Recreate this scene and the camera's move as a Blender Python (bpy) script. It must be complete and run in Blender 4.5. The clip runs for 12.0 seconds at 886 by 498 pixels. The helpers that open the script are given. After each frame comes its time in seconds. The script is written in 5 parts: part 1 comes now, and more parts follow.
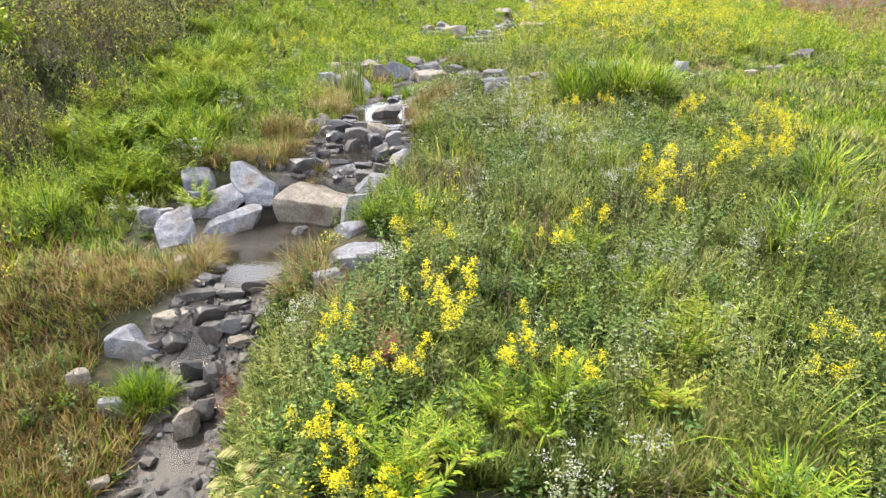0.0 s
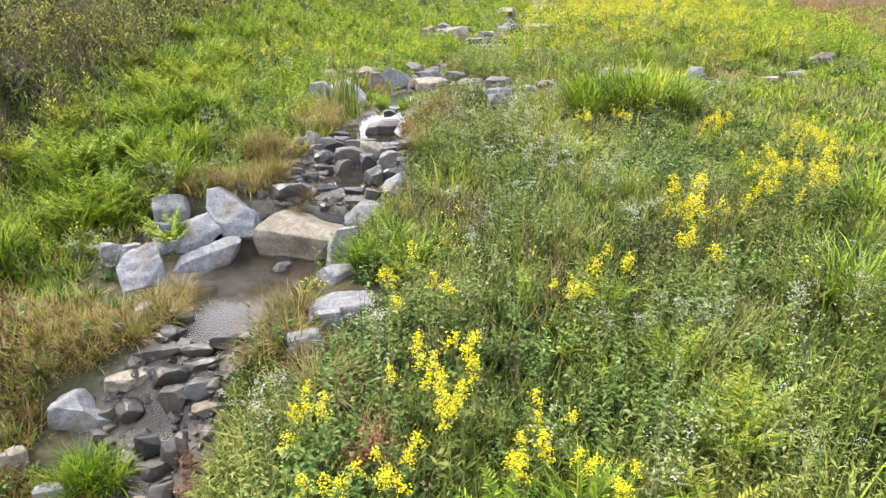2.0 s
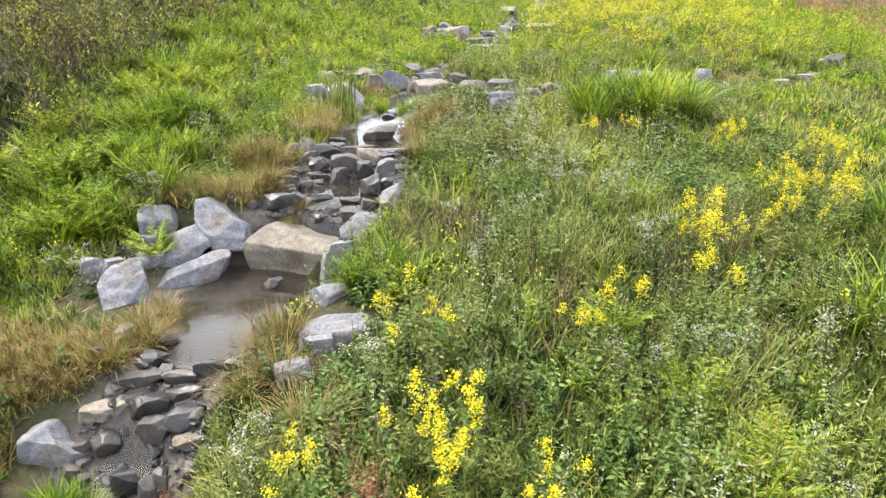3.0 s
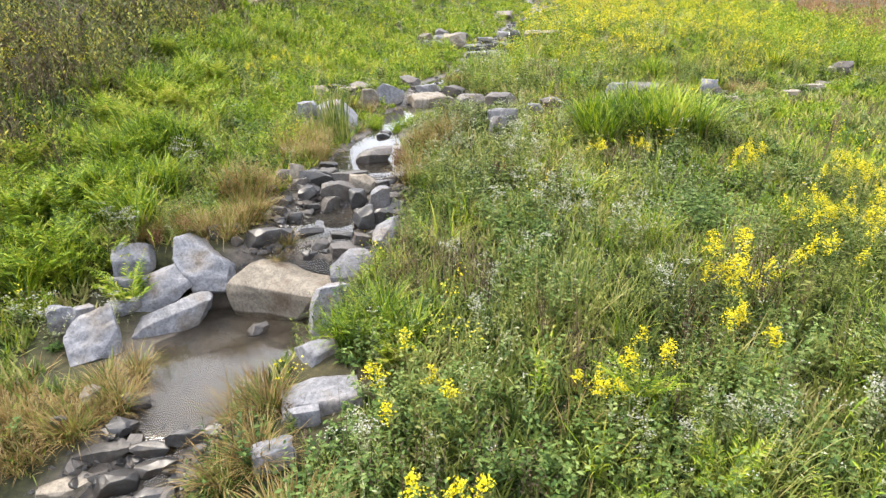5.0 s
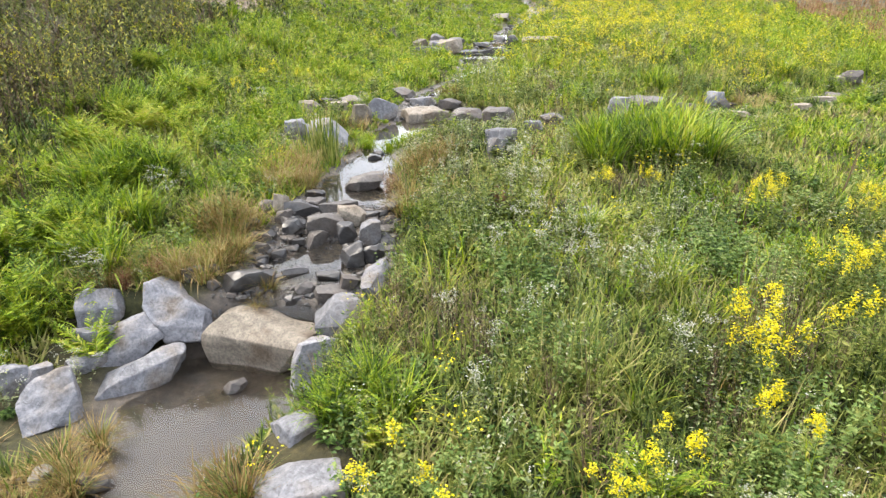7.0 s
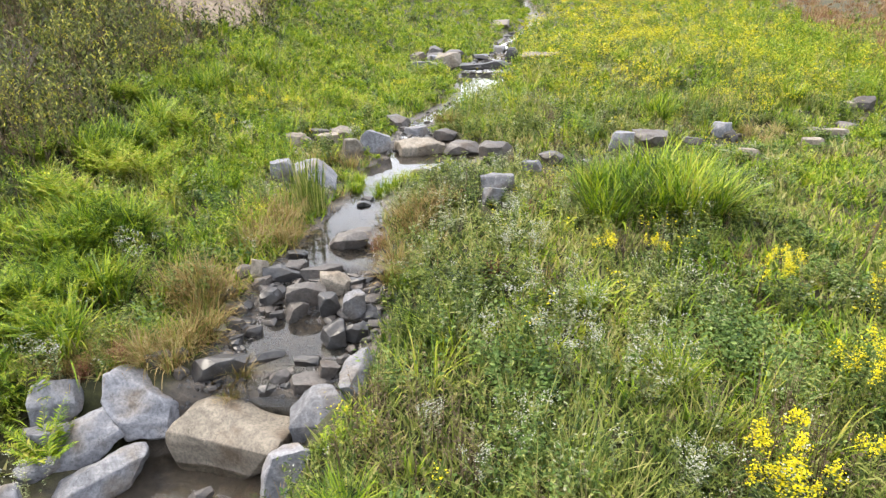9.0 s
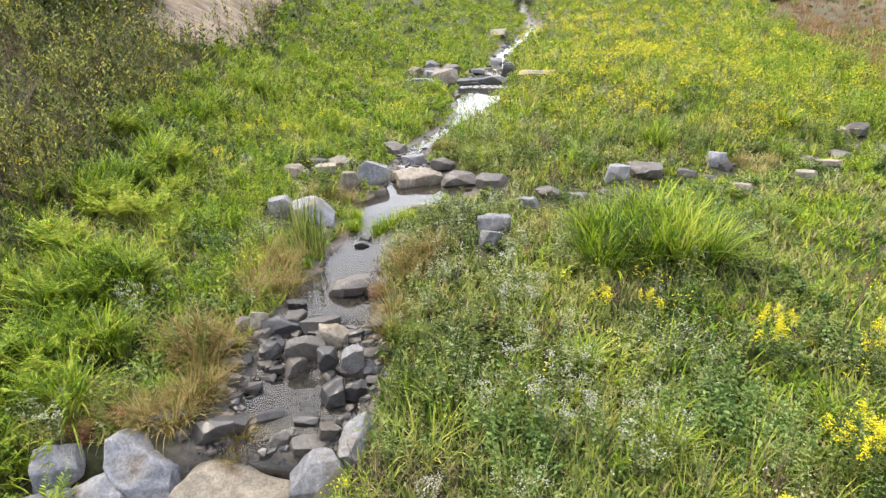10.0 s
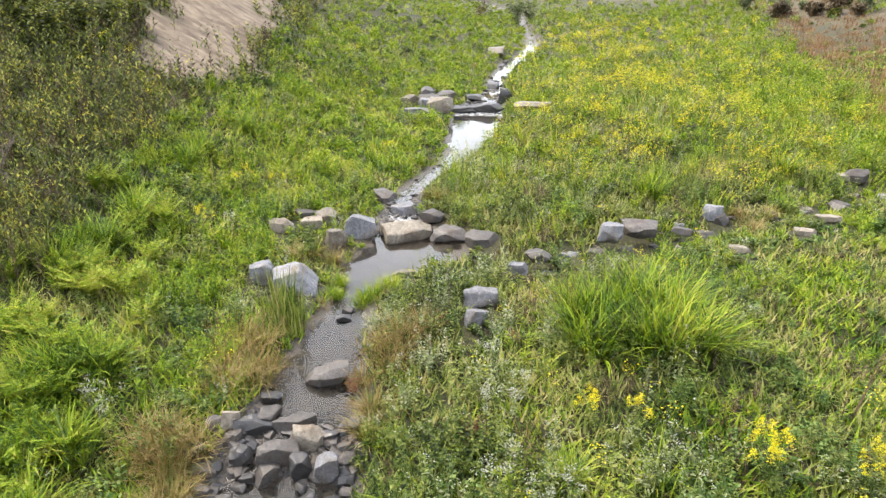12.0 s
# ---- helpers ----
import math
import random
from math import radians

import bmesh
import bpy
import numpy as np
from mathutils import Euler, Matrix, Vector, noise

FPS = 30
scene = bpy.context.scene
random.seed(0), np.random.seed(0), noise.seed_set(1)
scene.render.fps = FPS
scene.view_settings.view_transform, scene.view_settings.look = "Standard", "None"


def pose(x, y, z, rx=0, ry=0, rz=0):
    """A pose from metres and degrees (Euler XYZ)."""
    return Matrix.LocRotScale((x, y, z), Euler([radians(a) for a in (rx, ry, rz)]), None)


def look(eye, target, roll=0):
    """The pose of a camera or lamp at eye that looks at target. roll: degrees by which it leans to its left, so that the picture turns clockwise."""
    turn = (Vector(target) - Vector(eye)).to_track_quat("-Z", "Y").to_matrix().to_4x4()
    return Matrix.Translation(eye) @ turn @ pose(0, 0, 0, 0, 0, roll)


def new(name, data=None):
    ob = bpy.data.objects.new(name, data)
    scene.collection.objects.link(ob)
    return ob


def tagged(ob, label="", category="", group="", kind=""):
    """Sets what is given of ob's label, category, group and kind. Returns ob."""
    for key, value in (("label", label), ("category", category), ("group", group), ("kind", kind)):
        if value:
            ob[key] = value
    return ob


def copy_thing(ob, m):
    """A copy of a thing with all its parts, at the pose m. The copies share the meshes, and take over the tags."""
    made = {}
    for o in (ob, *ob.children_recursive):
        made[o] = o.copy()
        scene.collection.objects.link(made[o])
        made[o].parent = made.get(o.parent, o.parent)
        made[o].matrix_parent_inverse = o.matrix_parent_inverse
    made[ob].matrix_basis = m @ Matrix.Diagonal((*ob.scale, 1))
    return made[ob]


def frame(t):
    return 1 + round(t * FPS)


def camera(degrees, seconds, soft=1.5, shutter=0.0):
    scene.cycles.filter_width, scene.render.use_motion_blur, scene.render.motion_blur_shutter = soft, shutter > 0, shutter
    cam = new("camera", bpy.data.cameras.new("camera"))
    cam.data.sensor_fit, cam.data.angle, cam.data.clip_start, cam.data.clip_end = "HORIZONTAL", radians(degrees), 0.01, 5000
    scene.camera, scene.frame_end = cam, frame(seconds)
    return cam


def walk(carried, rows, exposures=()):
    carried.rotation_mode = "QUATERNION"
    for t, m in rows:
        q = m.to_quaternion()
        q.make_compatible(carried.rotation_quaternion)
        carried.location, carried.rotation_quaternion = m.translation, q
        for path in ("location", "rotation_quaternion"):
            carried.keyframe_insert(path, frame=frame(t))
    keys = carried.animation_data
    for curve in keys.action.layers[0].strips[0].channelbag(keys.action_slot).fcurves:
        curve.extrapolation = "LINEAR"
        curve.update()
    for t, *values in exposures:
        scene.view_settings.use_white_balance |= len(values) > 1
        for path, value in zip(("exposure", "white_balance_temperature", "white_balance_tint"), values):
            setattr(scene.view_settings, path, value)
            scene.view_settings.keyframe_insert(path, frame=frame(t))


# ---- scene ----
cam = camera(70.0, 12.0, 1.4)
# seconds, x, y, z, pitch, roll, yaw of the flying camera
PATH = [
    (0.0, 0.000, 0.000, 3.900, -20.68, -0.46, 0.00),
    (0.5, 0.032, 0.367, 3.942, -20.77, -0.33, 0.11),
    (1.0, 0.058, 0.736, 4.012, -20.82, -0.22, 0.25),
    (1.5, 0.072, 1.080, 4.065, -20.83, -0.15, 0.33),
    (2.0, 0.077, 1.413, 4.102, -20.89, -0.23, 0.34),
    (2.5, 0.089, 1.732, 4.128, -20.98, -0.29, 0.38),
    (3.0, 0.075, 2.026, 4.149, -21.01, -0.33, 0.38),
    (5.0, 0.057, 2.978, 4.415, -20.87, 0.18, 0.20),
    (5.5, 0.041, 3.177, 4.516, -20.88, 0.18, 0.16),
    (6.0, 0.040, 3.395, 4.603, -20.89, 0.20, 0.18),
    (6.5, 0.062, 3.672, 4.669, -20.93, 0.16, 0.15),
    (7.0, 0.091, 3.993, 4.741, -20.95, 0.34, -0.07),
    (9.0, 0.282, 5.172, 5.604, -21.26, 0.29, 0.04),
    (9.5, 0.292, 5.298, 6.062, -21.31, 0.29, -0.21),
    (10.0, 0.269, 5.389, 6.500, -21.35, 0.16, -0.30),
    (10.5, 0.288, 5.588, 6.842, -21.26, 0.11, -0.21),
    (11.0, 0.349, 5.939, 7.091, -21.12, 0.16, -0.14),
    (11.5, 0.451, 6.200, 7.390, -21.04, 0.10, -0.14),
    (12.0, 0.603, 6.388, 7.784, -21.16, -0.10, -0.26),
]
walk(cam, [(t, pose(x, y, z, 0, 0, yaw) @ pose(0, 0, 0, pitch) @ pose(0, 0, 0, 0, roll) @ pose(0, 0, 0, 90))
           for t, x, y, z, pitch, roll, yaw in PATH],
     exposures=[(0.0, 1.7, 6750, 10), (6.0, 1.62, 6850, 10), (12.0, 1.46, 6850, 10)])

# ---- light: a bright, thinly veiled sky ----
SUN_UP, SUN_TURN = 55.0, -62.0
world = bpy.data.worlds.new("sky")
scene.world = world
world.use_nodes = True
wt = world.node_tree
sky = wt.nodes.new("ShaderNodeTexSky")
sky.sky_type = "NISHITA"
sky.sun_disc = False
sky.sun_elevation = radians(SUN_UP)
sky.sun_rotation = radians(SUN_TURN)
sky.air_density, sky.dust_density, sky.ozone_density = 1.0, 5.0, 1.0
bg = wt.nodes["Background"]
bg.inputs["Strength"].default_value = 0.15
veil = wt.nodes.new("ShaderNodeMix")   # an even veil of thin cloud over the whole sky
veil.data_type = "RGBA"
veil.inputs[0].default_value = 0.5
veil.inputs[7].default_value = (9.9, 10.5, 11.7, 1)
wt.links.new(sky.outputs["Color"], veil.inputs[6])
wt.links.new(veil.outputs[2], bg.inputs["Color"])
sun_data = bpy.data.lights.new("sun", "SUN")
sun_data.energy, sun_data.angle, sun_data.color = 1.8, radians(14), (1.0, 0.95, 0.85)
sun = new("sun", sun_data)
az = radians(SUN_TURN)
sun_way = Vector((math.sin(az) * math.cos(radians(SUN_UP)), math.cos(az) * math.cos(radians(SUN_UP)), math.sin(radians(SUN_UP))))
sun.matrix_world = look(sun_way * 80, (0, 0, 0))


# ---- materials ----
def mat(name, rough=0.8, bump=0.0, bump_scale=30.0):
    """A node material; returns it, its tree and its principled node."""
    m = bpy.data.materials.new(name)
    m.use_nodes = True
    nt = m.node_tree
    p = nt.nodes["Principled BSDF"]
    p.inputs["Roughness"].default_value = rough
    return m, nt, p


def node(nt, kind, **values):
    n = nt.nodes.new(kind)
    for key, v in values.items():
        n.inputs[key.replace("_", " ")].default_value = v
    return n


def ramp(nt, source, stops):
    r = nt.nodes.new("ShaderNodeValToRGB")
    e = r.color_ramp.elements
    while len(e) < len(stops):
        e.new(0.5)
    for k, (at, c) in enumerate(stops):
        e[k].position = at
        e[k].color = (*c, 1) if len(c) == 3 else c
    nt.links.new(source, r.inputs["Fac"])
    return r.outputs["Color"]


def noise_tex(nt, scale, detail=5.0, coord="Object", rough=0.6):
    tc = nt.nodes.new("ShaderNodeTexCoord")
    n = node(nt, "ShaderNodeTexNoise", Scale=scale, Detail=detail, Roughness=rough)
    nt.links.new(tc.outputs[coord], n.inputs["Vector"])
    return n.outputs["Fac"]


def mix(nt, fac, a, b, how="MIX"):
    m = nt.nodes.new("ShaderNodeMix")
    m.data_type, m.blend_type = "RGBA", how
    for sock, v in ((m.inputs[0], fac), (m.inputs[6], a), (m.inputs[7], b)):
        if isinstance(v, (int, float)):
            sock.default_value = v
        elif isinstance(v, tuple):
            sock.default_value = (*v, 1)
        else:
            nt.links.new(v, sock)
    return m.outputs[2]


def add_bump(nt, p, height, strength=0.4, distance=0.02):
    b = nt.nodes.new("ShaderNodeBump")
    b.inputs["Strength"].default_value = strength
    b.inputs["Distance"].default_value = distance
    nt.links.new(height, b.inputs["Height"])
    nt.links.new(b.outputs["Normal"], p.inputs["Normal"])


def leaf_mat(name, stops, patch=0.65, dry=None, rough=0.6, through_light=0.28):
    """Foliage: each blade or leaf has its own tone out of stops, shifted in patches over the ground."""
    m, nt, p = mat(name, rough)
    geo = nt.nodes.new("ShaderNodeNewGeometry")
    info = nt.nodes.new("ShaderNodeObjectInfo")
    g = nt.nodes.new("ShaderNodeNewGeometry")
    big = node(nt, "ShaderNodeTexNoise", Scale=0.55, Detail=4.0)
    nt.links.new(g.outputs["Position"], big.inputs["Vector"])
    small = node(nt, "ShaderNodeTexNoise", Scale=4.5, Detail=2.0)
    nt.links.new(g.outputs["Position"], small.inputs["Vector"])
    both = nt.nodes.new("ShaderNodeMath")
    both.operation = "ADD"
    nt.links.new(big.outputs["Fac"], both.inputs[0])
    nt.links.new(small.outputs["Fac"], both.inputs[1])
    wob = nt.nodes.new("ShaderNodeMath")
    wob.operation = "MULTIPLY_ADD"
    nt.links.new(both.outputs[0], wob.inputs[0])
    wob.inputs[1].default_value = patch * 2.0
    wob.inputs[2].default_value = -patch * 2.0
    s = nt.nodes.new("ShaderNodeMath")
    s.operation = "MULTIPLY_ADD"
    nt.links.new(geo.outputs["Random Per Island"], s.inputs[0])
    s.inputs[1].default_value = 0.8
    nt.links.new(wob.outputs[0], s.inputs[2])
    s2 = nt.nodes.new("ShaderNodeMath")
    s2.operation = "MULTIPLY_ADD"
    nt.links.new(info.outputs["Random"], s2.inputs[0])
    s2.inputs[1].default_value = 0.2
    nt.links.new(s.outputs[0], s2.inputs[2])
    col = ramp(nt, s2.outputs[0], stops)
    nt.links.new(col, p.inputs["Base Color"])
    p.inputs["Specular IOR Level"].default_value = 0.25
    tr = nt.nodes.new("ShaderNodeBsdfTranslucent")
    nt.links.new(col, tr.inputs["Color"])
    ms = nt.nodes.new("ShaderNodeMixShader")
    ms.inputs[0].default_value = through_light
    nt.links.new(p.outputs[0], ms.inputs[1])
    nt.links.new(tr.outputs[0], ms.inputs[2])
    nt.links.new(ms.outputs[0], nt.nodes["Material Output"].inputs["Surface"])
    return m


def rock_mat(name, dark, mid, pale, stain, rough=0.75, band=1.3):
    """Weathered granite or gneiss: faint bands, speckle, brown stains, fine relief."""
    m, nt, p = mat(name, rough)
    tc = nt.nodes.new("ShaderNodeTexCoord")
    info = nt.nodes.new("ShaderNodeObjectInfo")
    mapn = nt.nodes.new("ShaderNodeMapping")
    nt.links.new(tc.outputs["Object"], mapn.inputs["Vector"])
    turn = nt.nodes.new("ShaderNodeCombineXYZ")
    mul = nt.nodes.new("ShaderNodeMath")
    mul.operation = "MULTIPLY"
    mul.inputs[1].default_value = 6.0
    nt.links.new(info.outputs["Random"], mul.inputs[0])
    for k in range(3):
        nt.links.new(mul.outputs[0], turn.inputs[k])
    nt.links.new(turn.outputs[0], mapn.inputs["Rotation"])
    wave = node(nt, "ShaderNodeTexWave", Scale=band * 1.3, Distortion=12.0, Detail=5.0)
    wave.inputs["Detail Scale"].default_value = 1.4
    nt.links.new(mapn.outputs[0], wave.inputs["Vector"])
    big = node(nt, "ShaderNodeTexNoise", Scale=2.1, Detail=6.0)
    nt.links.new(mapn.outputs[0], big.inputs["Vector"])
    fine = node(nt, "ShaderNodeTexNoise", Scale=24.0, Detail=5.0, Roughness=0.65)
    nt.links.new(mapn.outputs[0], fine.inputs["Vector"])
    c = ramp(nt, wave.outputs["Fac"], [(0.0, dark), (0.3, mid), (0.8, mid), (1.0, pale)])
    c2 = ramp(nt, big.outputs["Fac"], [(0.35, mid), (0.65, pale)])
    c = mix(nt, 0.66, c, c2)
    st = ramp(nt, big.outputs["Fac"], [(0.5, (0, 0, 0)), (0.68, (1, 1, 1))])
    c = mix(nt, st, c, stain)
    sp = ramp(nt, fine.outputs["Fac"], [(0.32, (0.6, 0.6, 0.6)), (0.6, (1.15, 1.15, 1.15))])
    c = mix(nt, 1.0, c, sp, "MULTIPLY")
    vn = node(nt, "ShaderNodeTexNoise", Scale=3.4, Detail=3.0)
    vn.inputs["Distortion"].default_value = 0.6
    nt.links.new(mapn.outputs[0], vn.inputs["Vector"])
    vein = ramp(nt, vn.outputs["Fac"], [(0.485, (0, 0, 0)), (0.5, (0.16, 0.16, 0.16)), (0.53, (0, 0, 0))])
    c = mix(nt, vein, c, tuple(min(0.75, v * 1.5) for v in pale))
    crack = ramp(nt, vn.outputs["Fac"], [(0.364, (0, 0, 0)), (0.372, (0.7, 0.7, 0.7)), (0.38, (0, 0, 0))])
    c = mix(nt, crack, c, tuple(v * 0.5 for v in dark))
    br = nt.nodes.new("ShaderNodeMapRange")
    br.inputs[3].default_value, br.inputs[4].default_value = 0.72, 1.18
    nt.links.new(info.outputs["Random"], br.inputs[0])
    c = mix(nt, 1.0, c, br.outputs[0], "MULTIPLY")
    nt.links.new(c, p.inputs["Base Color"])
    h = nt.nodes.new("ShaderNodeMath")
    h.operation = "MULTIPLY_ADD"
    h.inputs[1].default_value = 0.5
    nt.links.new(fine.outputs["Fac"], h.inputs[0])
    nt.links.new(big.outputs["Fac"], h.inputs[2])
    add_bump(nt, p, h.outputs[0], 0.5, 0.014)
    return m


ROCK_PALE = rock_mat("pale_granite", (0.045, 0.047, 0.056), (0.105, 0.107, 0.12), (0.21, 0.21, 0.225), (0.1, 0.082, 0.066))
ROCK_TAN = rock_mat("tan_granite", (0.065, 0.054, 0.042), (0.14, 0.12, 0.094), (0.22, 0.19, 0.152), (0.09, 0.066, 0.044))
ROCK_DARK = rock_mat("wet_dark_stone", (0.01, 0.01, 0.011), (0.023, 0.022, 0.023), (0.047, 0.045, 0.045), (0.032, 0.025, 0.019), 0.42)
ROCK_BROWN = rock_mat("brown_field_stone", (0.02, 0.018, 0.017), (0.047, 0.041, 0.038), (0.092, 0.082, 0.075), (0.05, 0.036, 0.027), 0.6)


def soil_material():
    """Ground sheet: brown thatch and soil, its colour darkened for the shade between the plants, wet mud by the stream,
    raw earth on the cut bank.
    """
    m, nt, p = mat("meadow_soil", 0.95)
    g = nt.nodes.new("ShaderNodeNewGeometry")
    fine = node(nt, "ShaderNodeTexNoise", Scale=9.0, Detail=8.0, Roughness=0.7)
    big = node(nt, "ShaderNodeTexNoise", Scale=0.7, Detail=5.0)
    for n in (fine, big):
        nt.links.new(g.outputs["Position"], n.inputs["Vector"])
    # thatch and soil tones, lowered to carry the shade under the growth
    base = ramp(nt, fine.outputs["Fac"], [(0.3, (0.014, 0.015, 0.007)), (0.5, (0.03, 0.029, 0.012)), (0.7, (0.065, 0.056, 0.025))])
    tint = ramp(nt, big.outputs["Fac"], [(0.35, (0.75, 0.9, 0.55)), (0.65, (1.1, 1.0, 0.8))])
    base = mix(nt, 1.0, base, tint, "MULTIPLY")
    wet = nt.nodes.new("ShaderNodeAttribute")
    wet.attribute_name = "mud"
    mud = ramp(nt, fine.outputs["Fac"], [(0.3, (0.022, 0.017, 0.013)), (0.5, (0.046, 0.035, 0.025)), (0.72, (0.085, 0.066, 0.046))])
    c = mix(nt, wet.outputs["Fac"], base, mud)
    raw = nt.nodes.new("ShaderNodeAttribute")
    raw.attribute_name = "raw_earth"
    gully = node(nt, "ShaderNodeTexNoise", Scale=1.0, Detail=8.0, Roughness=0.65)
    gm = nt.nodes.new("ShaderNodeMapping")
    gm.inputs["Scale"].default_value = (0.9, 2.0, 1.0)
    gm.inputs["Rotation"].default_value = (0, 0, 0.5)
    nt.links.new(g.outputs["Position"], gm.inputs["Vector"])
    nt.links.new(gm.outputs[0], gully.inputs["Vector"])
    earth = ramp(nt, gully.outputs["Fac"], [(0.3, (0.055, 0.039, 0.026)), (0.5, (0.13, 0.096, 0.066)), (0.7, (0.23, 0.18, 0.13))])
    c = mix(nt, raw.outputs["Fac"], c, earth)
    nt.links.new(c, p.inputs["Base Color"])
    r = nt.nodes.new("ShaderNodeMapRange")
    r.inputs[3].default_value, r.inputs[4].default_value = 0.95, 0.45
    nt.links.new(wet.outputs["Fac"], r.inputs[0])
    nt.links.new(r.outputs[0], p.inputs["Roughness"])
    add_bump(nt, p, fine.outputs["Fac"], 0.7, 0.05)
    return m


def water_material():
    """Clear shallow water with small ripples."""
    m, nt, p = mat("stream_water", 0.03)
    p.inputs["Base Color"].default_value = (0.82, 0.8, 0.74, 1)
    p.inputs["IOR"].default_value = 1.4
    p.inputs["Transmission Weight"].default_value = 1.0
    g = nt.nodes.new("ShaderNodeNewGeometry")
    n1 = node(nt, "ShaderNodeTexNoise", Scale=3.5, Detail=3.0)
    n2 = node(nt, "ShaderNodeTexNoise", Scale=22.0, Detail=2.0)
    for n in (n1, n2):
        nt.links.new(g.outputs["Position"], n.inputs["Vector"])
    a = nt.nodes.new("ShaderNodeMath")
    a.operation = "MULTIPLY_ADD"
    a.inputs[1].default_value = 0.03
    nt.links.new(n2.outputs["Fac"], a.inputs[0])
    nt.links.new(n1.outputs["Fac"], a.inputs[2])
    add_bump(nt, p, a.outputs[0], 0.12, 0.02)
    # sky reflection on broken water, painted in as diffuse white patches of froth
    foam_glare = nt.nodes.new("ShaderNodeAttribute")
    foam_glare.attribute_name = "foam_glare"
    fn = node(nt, "ShaderNodeTexNoise", Scale=6.0, Detail=5.0, Roughness=0.7)
    nt.links.new(g.outputs["Position"], fn.inputs["Vector"])
    k = nt.nodes.new("ShaderNodeMath")
    k.operation = "MULTIPLY"
    nt.links.new(foam_glare.outputs["Fac"], k.inputs[0])
    nt.links.new(ramp(nt, fn.outputs["Fac"], [(0.42, (0, 0, 0)), (0.6, (1, 1, 1))]), k.inputs[1])
    white = nt.nodes.new("ShaderNodeBsdfDiffuse")
    white.inputs["Color"].default_value = (0.8, 0.82, 0.84, 1)
    ms = nt.nodes.new("ShaderNodeMixShader")
    nt.links.new(k.outputs[0], ms.inputs[0])
    nt.links.new(p.outputs[0], ms.inputs[1])
    nt.links.new(white.outputs[0], ms.inputs[2])
    nt.links.new(ms.outputs[0], nt.nodes["Material Output"].inputs["Surface"])
    return m


SOIL, WATER = soil_material(), water_material()

# ---- the lie of the land ----
# stream, going up the valley: y, middle x, half width, water level
STREAM = np.array([
    (-8, -2.6, 0.5, -2.2), (3, -3.0, 0.5, -1.6), (5.95, -3.2, 0.5, -1.35), (7.0, -3.3, 0.45, -1.15), (7.9, -3.5, 0.62, -0.75),
    (8.3, -3.35, 0.68, -0.35), (8.8, -3.05, 0.6, -0.08), (9.5, -3.05, 0.65, -0.05), (10.4, -3.05, 1.05, -0.05), (11.1, -3.0, 1.12, -0.05),
    (12.0, -2.8, 0.95, -0.05), (12.28, -2.5, 0.85, -0.05), (12.5, -2.1, 0.9, 0.72), (13.0, -1.9, 0.85, 0.85), (14.0, -1.85, 1.05, 0.9),
    (14.4, -1.8, 1.0, 1.02), (15.2, -1.65, 0.88, 1.3), (17.3, -1.6, 0.6, 1.4), (19.6, -1.4, 0.36, 1.47), (20.5, -1.2, 0.6, 1.49),
    (21.5, -0.4, 1.35, 1.5), (22.8, -0.1, 1.2, 1.5), (23.8, -0.3, 0.95, 1.5), (24.8, -0.6, 0.45, 1.72), (26.7, -0.6, 0.32, 1.76),
    (30, 0.5, 0.26, 1.81), (31.3, 1.0, 0.32, 1.84), (33.4, 1.7, 0.6, 1.9), (38, 2.3, 1.2, 1.91), (42.3, 2.8, 1.4, 1.92)])
STREAM_FAR = np.array([
    (43.7, 3.0, 1.2, 2.2), (46, 3.7, 0.5, 2.32), (55, 4.9, 0.5, 2.7), (63, 6.9, 0.7, 3.0), (70, 9.0, 0.9, 3.3), (74, 9.9, 0.5, 3.5), (82, 11.0, 0.3, 3.9), (89, 11.5, 0.2, 4.25),
    (121, 14.0, 0.2, 6.0), (400, 20.0, 0.2, 9.0)])
STREAM = np.vstack([STREAM, STREAM_FAR])


def lattice(x, y, seed):
    """Smooth value noise, -1 to 1, over arrays of places."""
    rng = np.random.RandomState(seed)
    t = rng.rand(64, 64) * 2 - 1
    xi, yi = np.floor(x).astype(int), np.floor(y).astype(int)
    fx, fy = x - xi, y - yi
    fx, fy = fx * fx * (3 - 2 * fx), fy * fy * (3 - 2 * fy)
    a, b = t[xi % 64, yi % 64], t[(xi + 1) % 64, yi % 64]
    c, d = t[xi % 64, (yi + 1) % 64], t[(xi + 1) % 64, (yi + 1) % 64]
    return (a * (1 - fx) + b * fx) * (1 - fy) + (c * (1 - fx) + d * fx) * fy


def smooth(a, b, v):
    t = np.clip((v - a) / (b - a), 0, 1)
    return t * t * (3 - 2 * t)


def stream_at(y):
    return [np.interp(y, STREAM[:, 0], STREAM[:, k]) for k in (1, 2, 3)]


